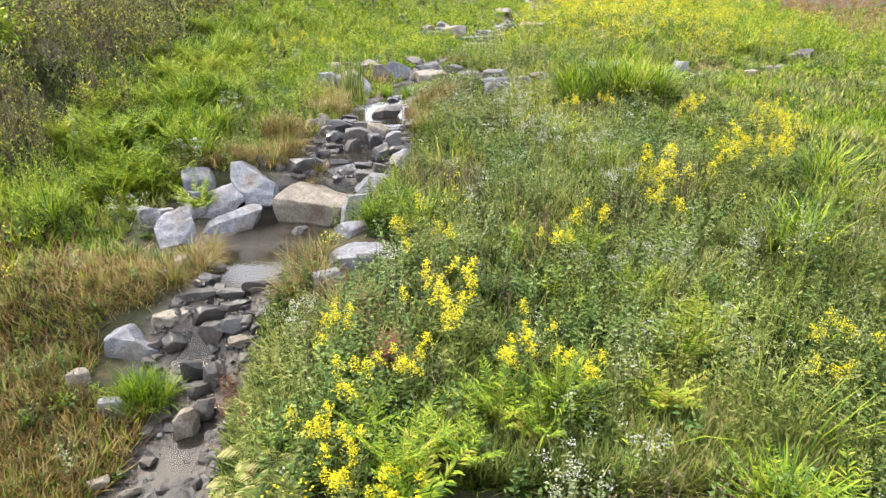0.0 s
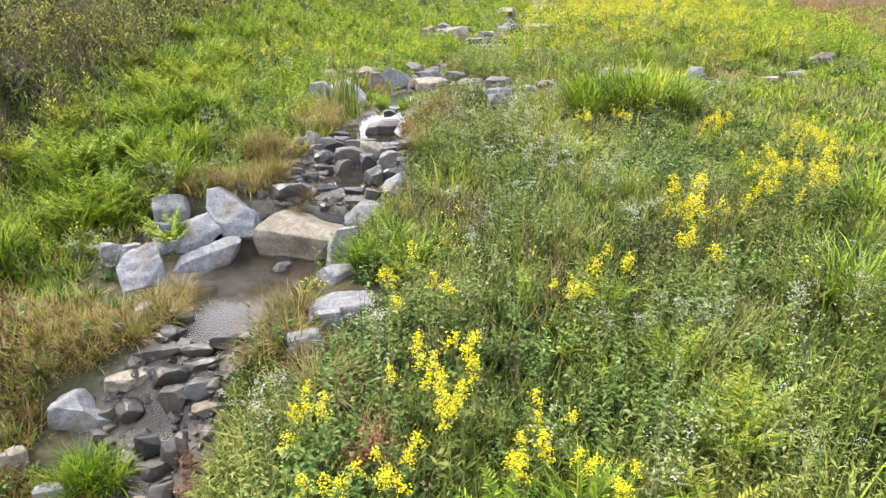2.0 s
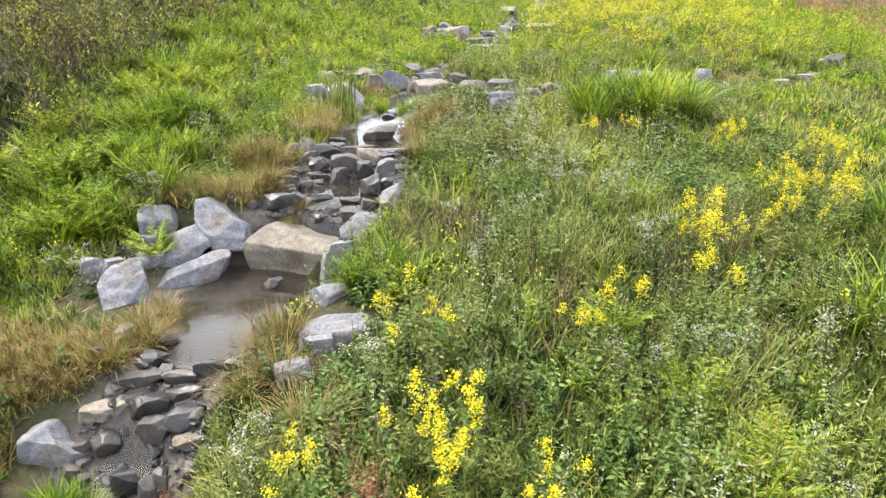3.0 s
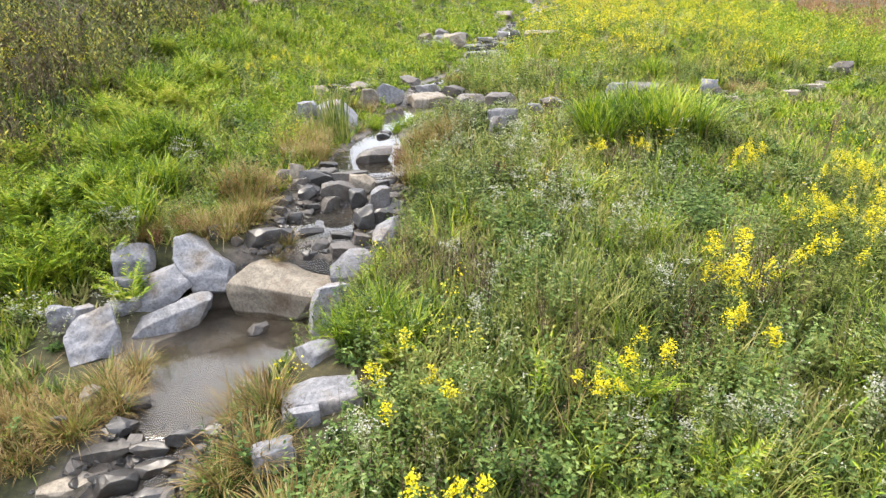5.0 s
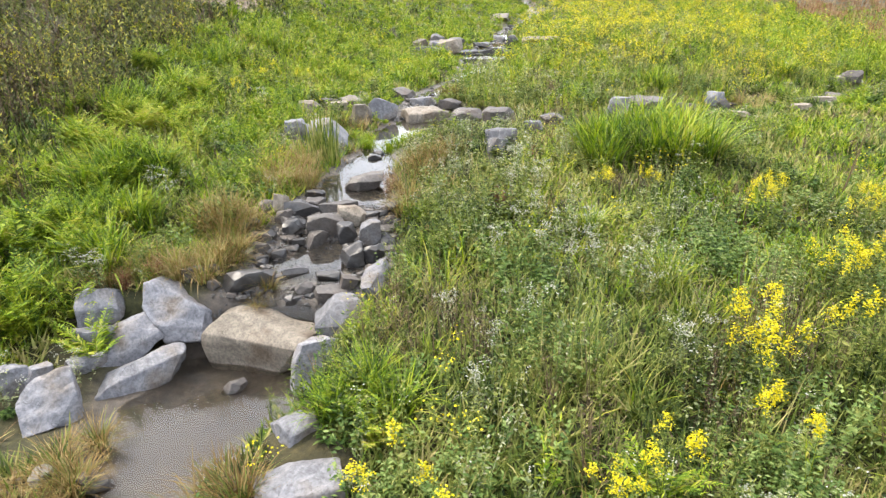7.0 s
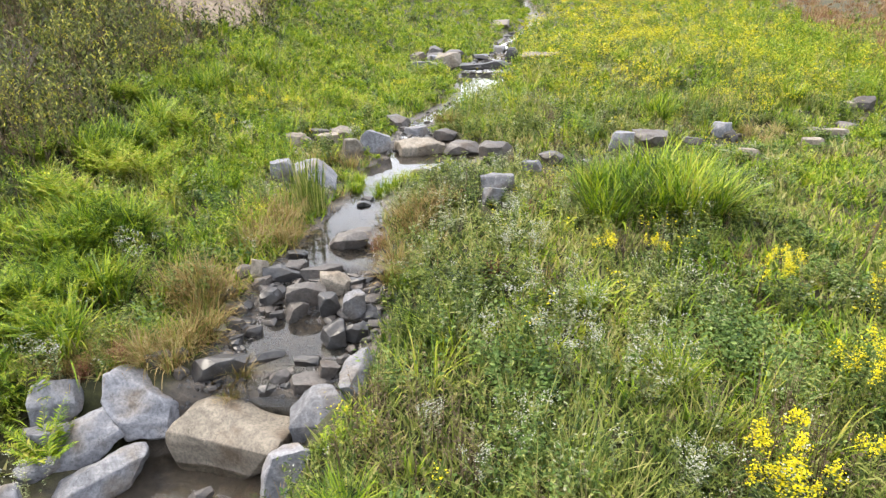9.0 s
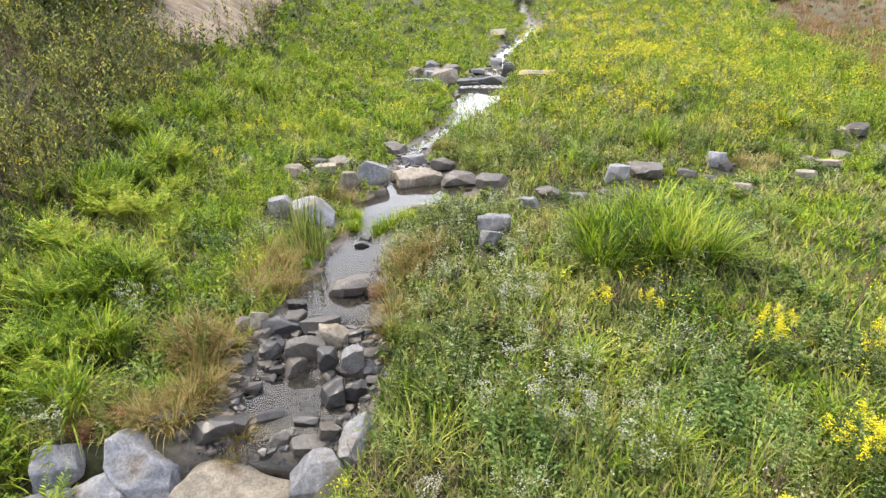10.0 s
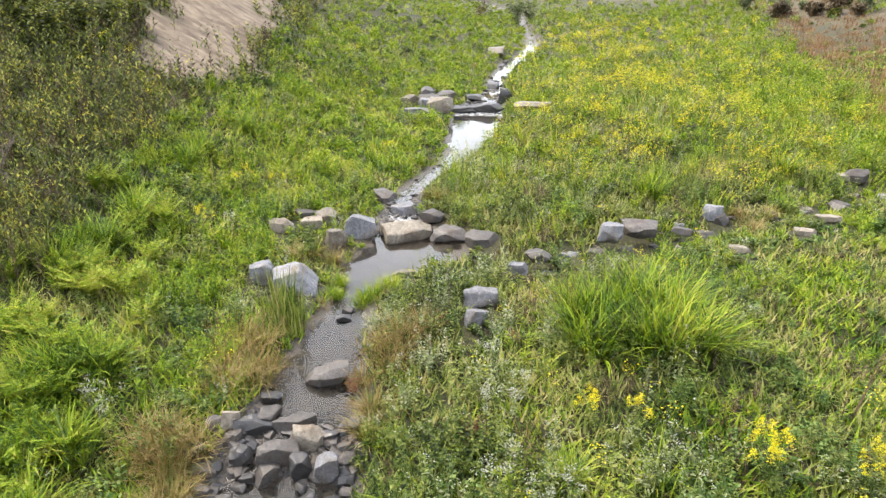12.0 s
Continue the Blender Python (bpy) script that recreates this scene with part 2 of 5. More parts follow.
def land(x, y):
    """Height of the ground, stream bed included."""
    x, y = np.asarray(x, float), np.asarray(y, float)
    mid, half, level = stream_at(y)
    wob = 0.16 * lattice(x * 1.7, y * 1.7, 3) + 0.08 * lattice(x * 4.1, y * 4.1, 4)
    d = np.abs(x - mid) - half + wob * np.minimum(1, half)
    right = x > mid
    meadow = np.interp(y, [-8, 4, 7, 10, 12.5, 14.7, 18, 25, 34, 42, 55, 70, 121, 400],
                       [-0.9, -0.15, 0.2, 0.75, 1.1, 1.4, 1.72, 1.9, 2.25, 2.6, 3.2, 4.0, 6.6, 11.0])
    out_r = meadow + 0.012 * np.maximum(0, x - 3) + 0.9 * np.exp(-((x - 9) / 5.5) ** 2 - ((y - 36) / 6.5) ** 2)
    out_r = out_r - 0.35 * np.exp(-((y - 19.9 - 0.43 * x) / 1.2) ** 2) * smooth(0.5, 2, x) + 0.06 * np.maximum(0, x - 30) + 0.14 * np.maximum(0, x - 38) * smooth(40, 80, y)
    low = np.interp(y, [-8, 5, 8, 10, 12, 14, 16, 24, 42, 70, 400], [-1.6, -1.15, -0.75, 0.0, 0.35, 0.9, 1.45, 1.75, 2.4, 3.8, 12.0])
    dl = np.maximum(0, mid - x - half)
    out_l = low + 0.17 * np.maximum(0, dl - 2.0) + 0.16 * np.maximum(0, dl - 5.5) * smooth(4, 16, y)
    out_l = out_l + 2.2 * np.exp(-((x + 17) / 6) ** 2 - ((y - 48) / 14) ** 2)
    out = np.where(right, out_r, out_l) + 0.07 * lattice(x * 0.8, y * 0.8, 5) + 0.04 * lattice(x * 2.3, y * 2.3, 6)
    bank = smooth(0.0, np.where(right, 1.1, 1.3), d)
    edge = level + 0.02
    deep = np.interp(y, [5, 8.6, 9.2, 12.2, 12.5, 13.1, 13.9, 14.1, 17, 19, 24, 24.5, 33, 35, 42], [0.04, 0.04, 0.16, 0.16, 0.03, 0.1, 0.1, 0.02, 0.05, 0.14, 0.14, 0.04, 0.05, 0.14, 0.14])
    bed = level - deep * smooth(0.0, 0.5, -d) - 0.02 + 0.035 * lattice(x * 5, y * 5, 7) + 0.02 * lattice(x * 11, y * 11, 17)
    z = np.where(d < 0, bed, edge + (np.maximum(out, edge + 0.05) - edge) * bank)
    return z


def mesh_object(name, verts, faces, material, smooth_faces=True):
    me = bpy.data.meshes.new(name)
    me.from_pydata([tuple(v) for v in verts], [], faces)
    me.materials.append(material)
    if smooth_faces:
        me.polygons.foreach_set("use_smooth", np.ones(len(me.polygons), bool))
    return new(name, me)


def build_ground():
    u = np.linspace(-1, 1, 260)
    xs = -1.0 + 8.0 * np.sinh(u * 5.0) / np.sinh(5.0) * 60 * (0.06 + 0.94 * np.abs(u) ** 1.5) + 6.0 * u
    v = np.linspace(0, 1, 380)
    ys = 3.0 + 38 * v + 700 * v ** 9
    ys = np.concatenate([np.linspace(-250, 2.7, 30), ys])
    X, Y = np.meshgrid(xs, ys)
    Z = land(X, Y)
    nx, ny = len(xs), len(ys)
    verts = np.stack([X, Y, Z], -1).reshape(-1, 3)
    i = (np.arange(ny - 1)[:, None] * nx + np.arange(nx - 1)[None]).ravel()
    faces = np.stack([i, i + 1, i + nx + 1, i + nx], -1).tolist()
    ob = mesh_object("ground", verts.tolist(), faces, SOIL)
    mid, half, level = stream_at(Y)
    d = np.abs(X - mid) - half
    mud = 1 - smooth(0.1, 0.55, d + 0.2 * lattice(X * 2, Y * 2, 8))
    raw = 1 - smooth(-0.8, 0.5, np.abs(X + 10.6 + 0.13 * (Y - 33)) - np.clip((Y - 31.3) * 0.33, 0, 2.6) + 1.1 * lattice(X * 0.7, Y * 0.7, 9))
    raw = raw * smooth(30.5, 33, Y) * (1 - smooth(60, 68, Y))
    far_raw = smooth(38, 44, X) * smooth(50, 62, Y) * 0.4
    for name, val in (("mud", mud), ("raw_earth", np.maximum(raw, far_raw))):
        a = ob.data.attributes.new(name, "FLOAT", "POINT")
        a.data.foreach_set("value", val.ravel().astype(np.float32))
    tagged(ob, "soil and thatch of a sloping wild meadow with a muddy stream bed", "ground", kind="structure")


def build_water():
    ys = np.concatenate([np.linspace(-8, 45, 530), np.linspace(45.3, 88, 130)])
    mid, half, level = stream_at(ys)
    steep = np.gradient(level, ys)
    level = level - 0.05 * np.clip(steep * 1.5, 0, 1)
    n = 9
    verts, faces = [], []
    for j in range(len(ys)):
        for k in range(n):
            s = k / (n - 1) * 2 - 1
            verts.append((mid[j] + s * (half[j] + 0.35), ys[j], level[j]))
    for j in range(len(ys) - 1):
        for k in range(n - 1):
            a = j * n + k
            faces.append((a, a + 1, a + n + 1, a + n))
    ob = mesh_object("water", verts, faces, WATER)
    # how much painted sky glare and froth, by steepness, on the far runs
    glare_amount = np.clip(steep * 2.6, 0, 0.8) * smooth(23, 25, ys)
    a = ob.data.attributes.new("foam_glare", "FLOAT", "POINT")
    a.data.foreach_set("value", np.repeat(np.clip(glare_amount, 0, 1), n).astype(np.float32))
    tagged(ob, "shallow clear stream water with small ripples over a muddy bed", "water", kind="structure")


build_ground()
build_water()


# ---- stones ----
def part(name, me, material, parent, label=""):
    """Links a mesh as one part under a thing."""
    if not me.materials:
        me.materials.append(material)
    ob = new(name, me)
    ob.parent = parent
    if label:
        ob["label"] = label
    return ob


def stone_mesh(w, d, h, seed, cuts=2, chips=11, worn=0.0, slices=()):
    """A weathered block: a box split by the given planes and by chance, with chipped edges and pitted faces. worn: 0 quarried, 1 rolled by the water."""
    rng = random.Random(seed)
    bm = bmesh.new()
    bmesh.ops.create_cube(bm, size=2)
    planes = [(Vector(n).normalized(), at) for *n, at in slices]
    size = 0.45 + 0.1 * worn
    for k in range(chips):
        n = Vector((rng.gauss(0, 1), rng.gauss(0, 1), rng.gauss(0, 1))).normalized()
        reach = abs(n.x) + abs(n.y) + abs(n.z)
        planes.append((n, reach * rng.uniform(0.58, 0.8) * (1 - 0.17 * worn)))
    for n, at in planes:
        bmesh.ops.bisect_plane(bm, geom=bm.verts[:] + bm.edges[:] + bm.faces[:], plane_co=n * at, plane_no=n, clear_outer=True)
        rim = [e for e in bm.edges if e.is_boundary]
        if rim:
            bmesh.ops.holes_fill(bm, edges=rim)
    for v in bm.verts:
        v.co = Vector((v.co.x * w * size, v.co.y * d * size, v.co.z * h * size + h / 2))
    bmesh.ops.remove_doubles(bm, verts=bm.verts[:], dist=0.02 * min(w, d, h))
    s = min(w, d, h)
    bmesh.ops.bevel(bm, geom=bm.edges[:], offset=s * (0.022 + 0.07 * worn), segments=2 if worn else 1, profile=0.55, affect="EDGES", clamp_overlap=True)
    bmesh.ops.triangulate(bm, faces=bm.faces[:])
    for k in range(cuts):
        long_edges = [e for e in bm.edges if e.calc_length() > s * (0.3 if k == 0 else 0.17)]
        bmesh.ops.subdivide_edges(bm, edges=long_edges, cuts=1, use_grid_fill=True)
        bmesh.ops.triangulate(bm, faces=bm.faces[:])
    bmesh.ops.recalc_face_normals(bm, faces=bm.faces[:])
    bm.normal_update()
    off = Vector((seed * 1.7, seed * 0.3, 0))
    bed = Vector((rng.gauss(0, 0.4), rng.gauss(0, 0.4), 1)).normalized()
    for v in bm.verts:
        n = noise.noise(v.co * (1.9 / s) + off) * 0.07 + noise.noise(v.co * (6 / s) + off) * 0.035
        ledge = math.sin(v.co.dot(bed) * 9 / s + 6 * noise.noise(v.co * 1.5 / s + off))
        v.co += v.normal * (n + 0.012 * (1 - worn) ** 2 * ledge) * s
    me = bpy.data.meshes.new("stone")
    bm.to_mesh(me)
    bm.free()
    me.polygons.foreach_set("use_smooth", np.ones(len(me.polygons), bool))
    me.set_sharp_from_angle(angle=radians(32 + 30 * worn))
    return me


STONE_WORDS = {
    "pale_granite": "pale grey angular granite boulder with faint bands beside the stream",
    "tan_granite": "weathered tan granite boulder with brown stains at the stream edge",
    "wet_dark_stone": "dark wet stone lying in the stream bed",
    "brown_field_stone": "grey brown rounded field stone beside the running water",
}


BOULDERS = []


def boulder(x, y, z, w, d, h, material, turn, seed, slices=()):
    BOULDERS.append((x, y, w))
    worn = {"pale_granite": 0.0, "tan_granite": 0.35}.get(material.name, 0.8)
    me = stone_mesh(w, d, h, seed, 3 if slices else 2 if w > 0.35 and y < 30 else 1, 7 if slices else 11 + round(7 * worn), worn, slices)
    me.materials.append(material)
    ob = new("boulder" if w > 0.5 else "stone", me)
    ob.matrix_basis = pose(x, y, z + h / 2, *turn) @ Matrix.Translation((0, 0, -h / 2))
    tagged(ob, STONE_WORDS[material.name], "boulder" if w > 0.5 else "stone", group="stones along the stream")
    return ob


# ---- boulders and stones that can be told apart ----
boulder(-4.97, 12.36, 0.32, 0.8, 0.56, 0.64, ROCK_PALE, (0, 8, 25), 242, ((0, -0.55, 0.83, 0.8), (-0.7, 0, 0.7, 0.95)))
boulder(-4.81, 11.87, 0.16, 0.54, 0.41, 0.45, ROCK_PALE, (0, 10, 42), 311)
boulder(-4.42, 11.95, 0.0, 1.02, 0.55, 0.56, ROCK_PALE, (4, -22, 32), 106, ((-0.5, -0.2, 0.84, 0.8), (0, -0.7, 0.7, 0.8)))
boulder(-3.76, 12.42, -0.12, 1.1, 0.7, 1.2, ROCK_PALE, (-8, 2, 12), 512, ((0.45, -0.1, 0.89, 0.55), (0.1, -0.7, 0.7, 0.62), (-0.85, 0, -0.5, 0.66), (0.9, -0.3, 0.1, 0.9)))
boulder(-4.05, 11.52, -0.2, 1.42, 0.55, 0.5, ROCK_PALE, (-14, -8, 40), 406, ((0.9, -0.2, -0.3, 0.86), (-0.8, 0, 0.6, 0.85), (0, -0.6, 0.8, 0.95)))
boulder(-2.6, 12.28, -0.4, 1.86, 0.95, 1.02, ROCK_TAN, (0, 3, -16), 491, ((-0.6, 0, 0.8, 1.02), (0, -0.5, 0.86, 0.98), (0.85, -0.4, -0.3, 1.0)))
boulder(-1.36, 12.2, 0.12, 0.86, 0.7, 0.72, ROCK_PALE, (4, -4, 10), 159, ((-0.6, 0, 0.8, 0.9), (0, -0.6, 0.8, 0.8)))
boulder(-1.62, 11.2, -0.05, 0.55, 0.5, 0.86, ROCK_PALE, (-12, 10, 22), 739)
boulder(-0.84, 12.3, 0.8, 0.36, 0.9, 0.5, ROCK_PALE, (14, -14, -10), 406)
boulder(-5.41, 10.97, 0.07, 0.42, 0.32, 0.48, ROCK_PALE, (0, 0, 35), 491)
boulder(-5.13, 11.08, 0.08, 0.41, 0.31, 0.40, ROCK_PALE, (0, 0, 34), 159)
boulder(-4.75, 10.6, -0.16, 0.72, 0.3, 0.78, ROCK_PALE, (-40, -6, 26), 93, ((0, -0.9, 0.2, 0.9), (-0.6, 0, 0.8, 0.95)))
boulder(-4.78, 11.50, 0.12, 0.50, 0.38, 0.27, ROCK_PALE, (0, 0, 51), 69)
boulder(-1.3, 8.86, 0.1, 0.95, 0.75, 0.56, ROCK_PALE, (-14, 0, 14), 21, ((0, -0.4, 0.9, 0.85), (-0.8, -0.2, 0.5, 0.98)))
boulder(-1.42, 9.6, 0.36, 0.62, 0.5, 0.4, ROCK_PALE, (-8, 0, 32), 412)
boulder(-1.39, 8.43, 0.38, 0.34, 0.14, 0.22, ROCK_PALE, (0, 0, 16), 563)
boulder(-1.56, 7.83, 0.31, 0.43, 0.32, 0.33, ROCK_PALE, (0, 0, 19), 940)
boulder(-2.83, 12.86, 0.66, 0.98, 0.39, 0.38, ROCK_DARK, (0, 0, 22), 297)
boulder(-1.60, 12.65, 0.47, 0.59, 0.41, 0.40, ROCK_BROWN, (0, 0, 14), 820)
boulder(-2.01, 14.54, 0.94, 0.71, 0.42, 0.41, ROCK_BROWN, (0, 0, 14), 784)
boulder(-1.17, 14.29, 0.83, 0.43, 0.32, 0.53, ROCK_PALE, (0, 0, 9), 61)
boulder(-1.56, 14.32, 0.86, 0.38, 0.28, 0.38, ROCK_DARK, (0, 0, 11), 228)
boulder(-2.56, 14.55, 0.96, 0.46, 0.32, 0.31, ROCK_DARK, (0, 0, 17), 533)
boulder(-2.84, 15.06, 1.18, 0.32, 0.24, 0.43, ROCK_TAN, (0, 0, 17), 550)
boulder(-3.10, 15.05, 1.22, 0.31, 0.23, 0.24, ROCK_BROWN, (0, 0, 19), 369)
boulder(-2.46, 15.09, 1.12, 0.62, 0.37, 0.33, ROCK_DARK, (0, 0, 15), 284)
boulder(-1.82, 15.17, 1.13, 0.68, 0.30, 0.26, ROCK_BROWN, (0, 0, 12), 799)
boulder(-1.33, 13.51, 0.73, 0.44, 0.33, 0.45, ROCK_DARK, (0, 0, 11), 177)
boulder(-1.05, 13.59, 0.80, 0.37, 0.28, 0.34, ROCK_DARK, (0, 0, 9), 847)
boulder(-1.46, 16.33, 1.25, 0.74, 0.46, 0.36, ROCK_BROWN, (0, 0, 9), 109)
boulder(-1.28, 14.94, 1.08, 0.52, 0.22, 0.20, ROCK_DARK, (0, 0, 9), 269)
boulder(-3.68, 12.90, 0.81, 0.40, 0.22, 0.25, ROCK_BROWN, (0, 0, 27), 220)
boulder(-3.48, 13.05, 0.86, 0.22, 0.16, 0.18, ROCK_BROWN, (0, 0, 25), 966)
boulder(-3.37, 12.71, 0.77, 0.23, 0.16, 0.16, ROCK_BROWN, (0, 0, 26), 950)
boulder(-1.97, 12.72, 0.68, 0.31, 0.15, 0.19, ROCK_BROWN, (0, 0, 17), 27)
boulder(-2.12, 12.56, 0.56, 0.35, 0.14, 0.17, ROCK_DARK, (0, 0, 18), 849)
boulder(-2.65, 13.78, 0.81, 0.35, 0.18, 0.19, ROCK_DARK, (0, 0, 19), 657)
boulder(-2.81, 13.48, 0.85, 0.25, 0.19, 0.18, ROCK_DARK, (0, 0, 20), 827)
boulder(-1.42, 18.95, 1.32, 0.3, 0.22, 0.2, ROCK_DARK, (0, 0, 7), 267)
boulder(-2.37, 15.75, 1.28, 0.40, 0.26, 0.21, ROCK_DARK, (0, 0, 14), 820)
boulder(-2.35, 14.20, 0.88, 0.27, 0.15, 0.16, ROCK_DARK, (0, 0, 16), 279)
boulder(-3.18, 13.98, 0.90, 0.26, 0.15, 0.15, ROCK_BROWN, (0, 0, 21), 199)
boulder(-0.88, 14.19, 0.84, 0.31, 0.24, 0.23, ROCK_DARK, (0, 0, 7), 169)
boulder(-3.71, 8.68, -0.25, 0.55, 0.23, 0.21, ROCK_BROWN, (0, 0, 23), 318)
boulder(-3.44, 8.42, -0.49, 0.61, 0.31, 0.30, ROCK_DARK, (0, 0, 22), 297)
boulder(-3.09, 8.57, -0.34, 0.42, 0.18, 0.17, ROCK_DARK, (0, 0, 20), 643)
boulder(-3.94, 8.34, -0.48, 0.59, 0.25, 0.24, ROCK_TAN, (0, 0, 25), 889)
boulder(-3.35, 8.16, -0.71, 0.38, 0.29, 0.35, ROCK_BROWN, (0, 0, 22), 750)
boulder(-2.87, 8.05, -0.67, 0.42, 0.17, 0.16, ROCK_TAN, (0, 0, 20), 984)
boulder(-3.46, 7.64, -1.01, 0.33, 0.25, 0.40, ROCK_DARK, (0, 0, 24), 876)
boulder(-3.33, 7.41, -1.09, 0.28, 0.21, 0.24, ROCK_BROWN, (0, 0, 24), 869)
boulder(-3.14, 7.05, -1.26, 0.29, 0.22, 0.38, ROCK_BROWN, (0, 0, 24), 902)
boulder(-3.28, 6.81, -1.31, 0.33, 0.24, 0.44, ROCK_TAN, (0, 0, 26), 382)
boulder(-4.29, 6.94, -1.10, 0.32, 0.24, 0.32, ROCK_PALE, (0, 0, 32), 89)
boulder(-4.87, 7.27, -0.88, 0.33, 0.25, 0.28, ROCK_TAN, (0, 0, 34), 866)
boulder(-3.95, 5.87, -1.34, 0.24, 0.15, 0.16, ROCK_TAN, (0, 0, 34), 621)
boulder(-3.61, 5.83, -1.44, 0.29, 0.11, 0.15, ROCK_TAN, (0, 0, 32), 346)
boulder(-4.26, 8.95, -0.07, 0.21, 0.16, 0.22, ROCK_BROWN, (0, 0, 25), 688)
boulder(-3.63, 8.90, -0.08, 0.28, 0.19, 0.16, ROCK_DARK, (0, 0, 22), 398)
boulder(-3.13, 7.52, -1.04, 0.29, 0.22, 0.41, ROCK_BROWN, (0, 0, 22), 519)
boulder(-3.89, 8.06, -0.77, 0.34, 0.26, 0.25, ROCK_DARK, (0, 0, 26), 255)
boulder(-4.15, 8.24, -0.50, 0.18, 0.14, 0.20, ROCK_TAN, (0, 0, 27), 183)
boulder(-3.03, 8.24, -0.56, 0.37, 0.25, 0.25, ROCK_DARK, (0, 0, 20), 254)
boulder(-2.74, 7.67, -0.74, 0.23, 0.18, 0.16, ROCK_BROWN, (0, 0, 20), 485)
boulder(-4.42, 8.04, -0.9, 0.8, 0.5, 0.58, ROCK_PALE, (-6, 12, 6), 287, ((0.62, 0, 0.78, 0.5), (-0.8, 0, 0.6, 0.98), (0, -0.5, 0.86, 0.9)))
boulder(-4.18, 9.43, -0.06, 0.29, 0.22, 0.24, ROCK_TAN, (0, 0, 35), 92)
boulder(-3.66, 9.47, -0.16, 0.31, 0.23, 0.23, ROCK_BROWN, (0, 0, 31), 968)
boulder(-0.5, 23.75, 1.25, 1.75, 1.3, 0.62, ROCK_TAN, (-4, 0, 4), 958, ((0, -0.5, 0.86, 0.9), (0.7, 0, 0.7, 1.0), (-0.7, 0, 0.7, 1.0)))
boulder(0.85, 23.3, 1.4, 1.1, 0.65, 0.45, ROCK_BROWN, (0, 0, -3), 838)
boulder(1.75, 22.5, 1.5, 0.9, 0.7, 0.55, ROCK_BROWN, (0, 0, -4), 887)
boulder(-0.52, 25.24, 1.60, 0.91, 0.61, 0.40, ROCK_PALE, (0, 0, 3), 965)
boulder(-1.18, 26.30, 1.72, 0.73, 0.66, 0.40, ROCK_BROWN, (0, 0, 5), 561)
boulder(-1.72, 23.6, 1.42, 0.95, 0.75, 0.75, ROCK_PALE, (-14, 10, 8), 861)
boulder(-3.86, 23.25, 1.76, 0.69, 0.56, 0.39, ROCK_TAN, (0, 0, 15), 308)
boulder(-3.45, 24.40, 1.76, 0.67, 0.50, 0.33, ROCK_BROWN, (0, 0, 13), 8)
boulder(-3.13, 23.67, 1.66, 0.68, 0.57, 0.40, ROCK_TAN, (0, 0, 12), 931)
boulder(-2.72, 24.07, 1.65, 0.66, 0.49, 0.55, ROCK_TAN, (0, 0, 11), 299)
boulder(-2.24, 22.45, 1.52, 0.65, 0.49, 0.65, ROCK_TAN, (0, 0, 10), 587)
boulder(-3.62, 20.19, 1.5, 0.62, 0.5, 0.6, ROCK_PALE, (0, 0, 17), 722)
boulder(-2.78, 19.85, 1.3, 1.15, 0.85, 0.95, ROCK_PALE, (-14, 18, 14), 904, ((-0.5, -0.3, 0.8, 0.75), (0.6, -0.3, 0.75, 0.7)))
boulder(1.47, 18.66, 1.68, 0.8, 0.55, 0.45, ROCK_PALE, (-8, 0, -4), 320)
boulder(1.30, 17.83, 1.65, 0.5, 0.4, 0.42, ROCK_PALE, (-10, 8, 20), 869)
boulder(-1.5, 18.6, 1.3, 0.34, 0.26, 0.22, ROCK_DARK, (0, 0, 9), 784)
boulder(0.40, 24.53, 1.59, 0.76, 0.56, 0.39, ROCK_BROWN, (0, 0, 1), 521)
boulder(5.18, 22.40, 1.76, 0.71, 0.53, 0.57, ROCK_PALE, (0, 0, -16), 200)
boulder(6.01, 22.68, 1.80, 0.90, 0.66, 0.47, ROCK_BROWN, (0, 0, -18), 424)
boulder(8.76, 24.48, 1.72, 0.66, 0.49, 0.50, ROCK_PALE, (0, 0, -24), 434)
boulder(15.05, 27.70, 1.97, 0.72, 0.54, 0.54, ROCK_BROWN, (0, 0, -34), 614)
boulder(11.82, 23.77, 1.92, 0.80, 0.32, 0.19, ROCK_TAN, (0, 0, -33), 296)
boulder(10.60, 22.79, 1.87, 0.68, 0.30, 0.19, ROCK_TAN, (0, 0, -31), 442)
boulder(8.26, 21.45, 1.86, 0.56, 0.23, 0.17, ROCK_TAN, (0, 0, -27), 463)
boulder(14.70, 27.82, 2.03, 0.57, 0.65, 0.30, ROCK_TAN, (0, 0, -33), 166)
boulder(-0.27, 20.47, 1.55, 0.57, 0.27, 0.24, ROCK_TAN, (0, 0, 4), 239)
boulder(7.26, 22.72, 1.86, 0.54, 0.37, 0.25, ROCK_BROWN, (0, 0, -22), 313)
boulder(3.05, 21.01, 1.75, 0.63, 0.43, 0.35, ROCK_BROWN, (0, 0, -9), 266)
boulder(2.46, 20.40, 1.70, 0.54, 0.33, 0.29, ROCK_PALE, (0, 0, -8), 833)
boulder(0.59, 41.55, 2.05, 1.47, 1.10, 1.00, ROCK_TAN, (0, 0, 0), 817)
boulder(0.98, 45.11, 2.44, 1.16, 1.81, 0.50, ROCK_BROWN, (0, 0, -1), 45)
boulder(-0.07, 44.07, 2.42, 1.36, 1.71, 0.49, ROCK_BROWN, (0, 0, 1), 84)
boulder(-0.64, 40.06, 2.27, 1.43, 1.48, 0.49, ROCK_PALE, (0, 0, 2), 48)
boulder(2.04, 43.55, 1.80, 1.61, 1.75, 0.56, ROCK_DARK, (0, 0, -2), 474)
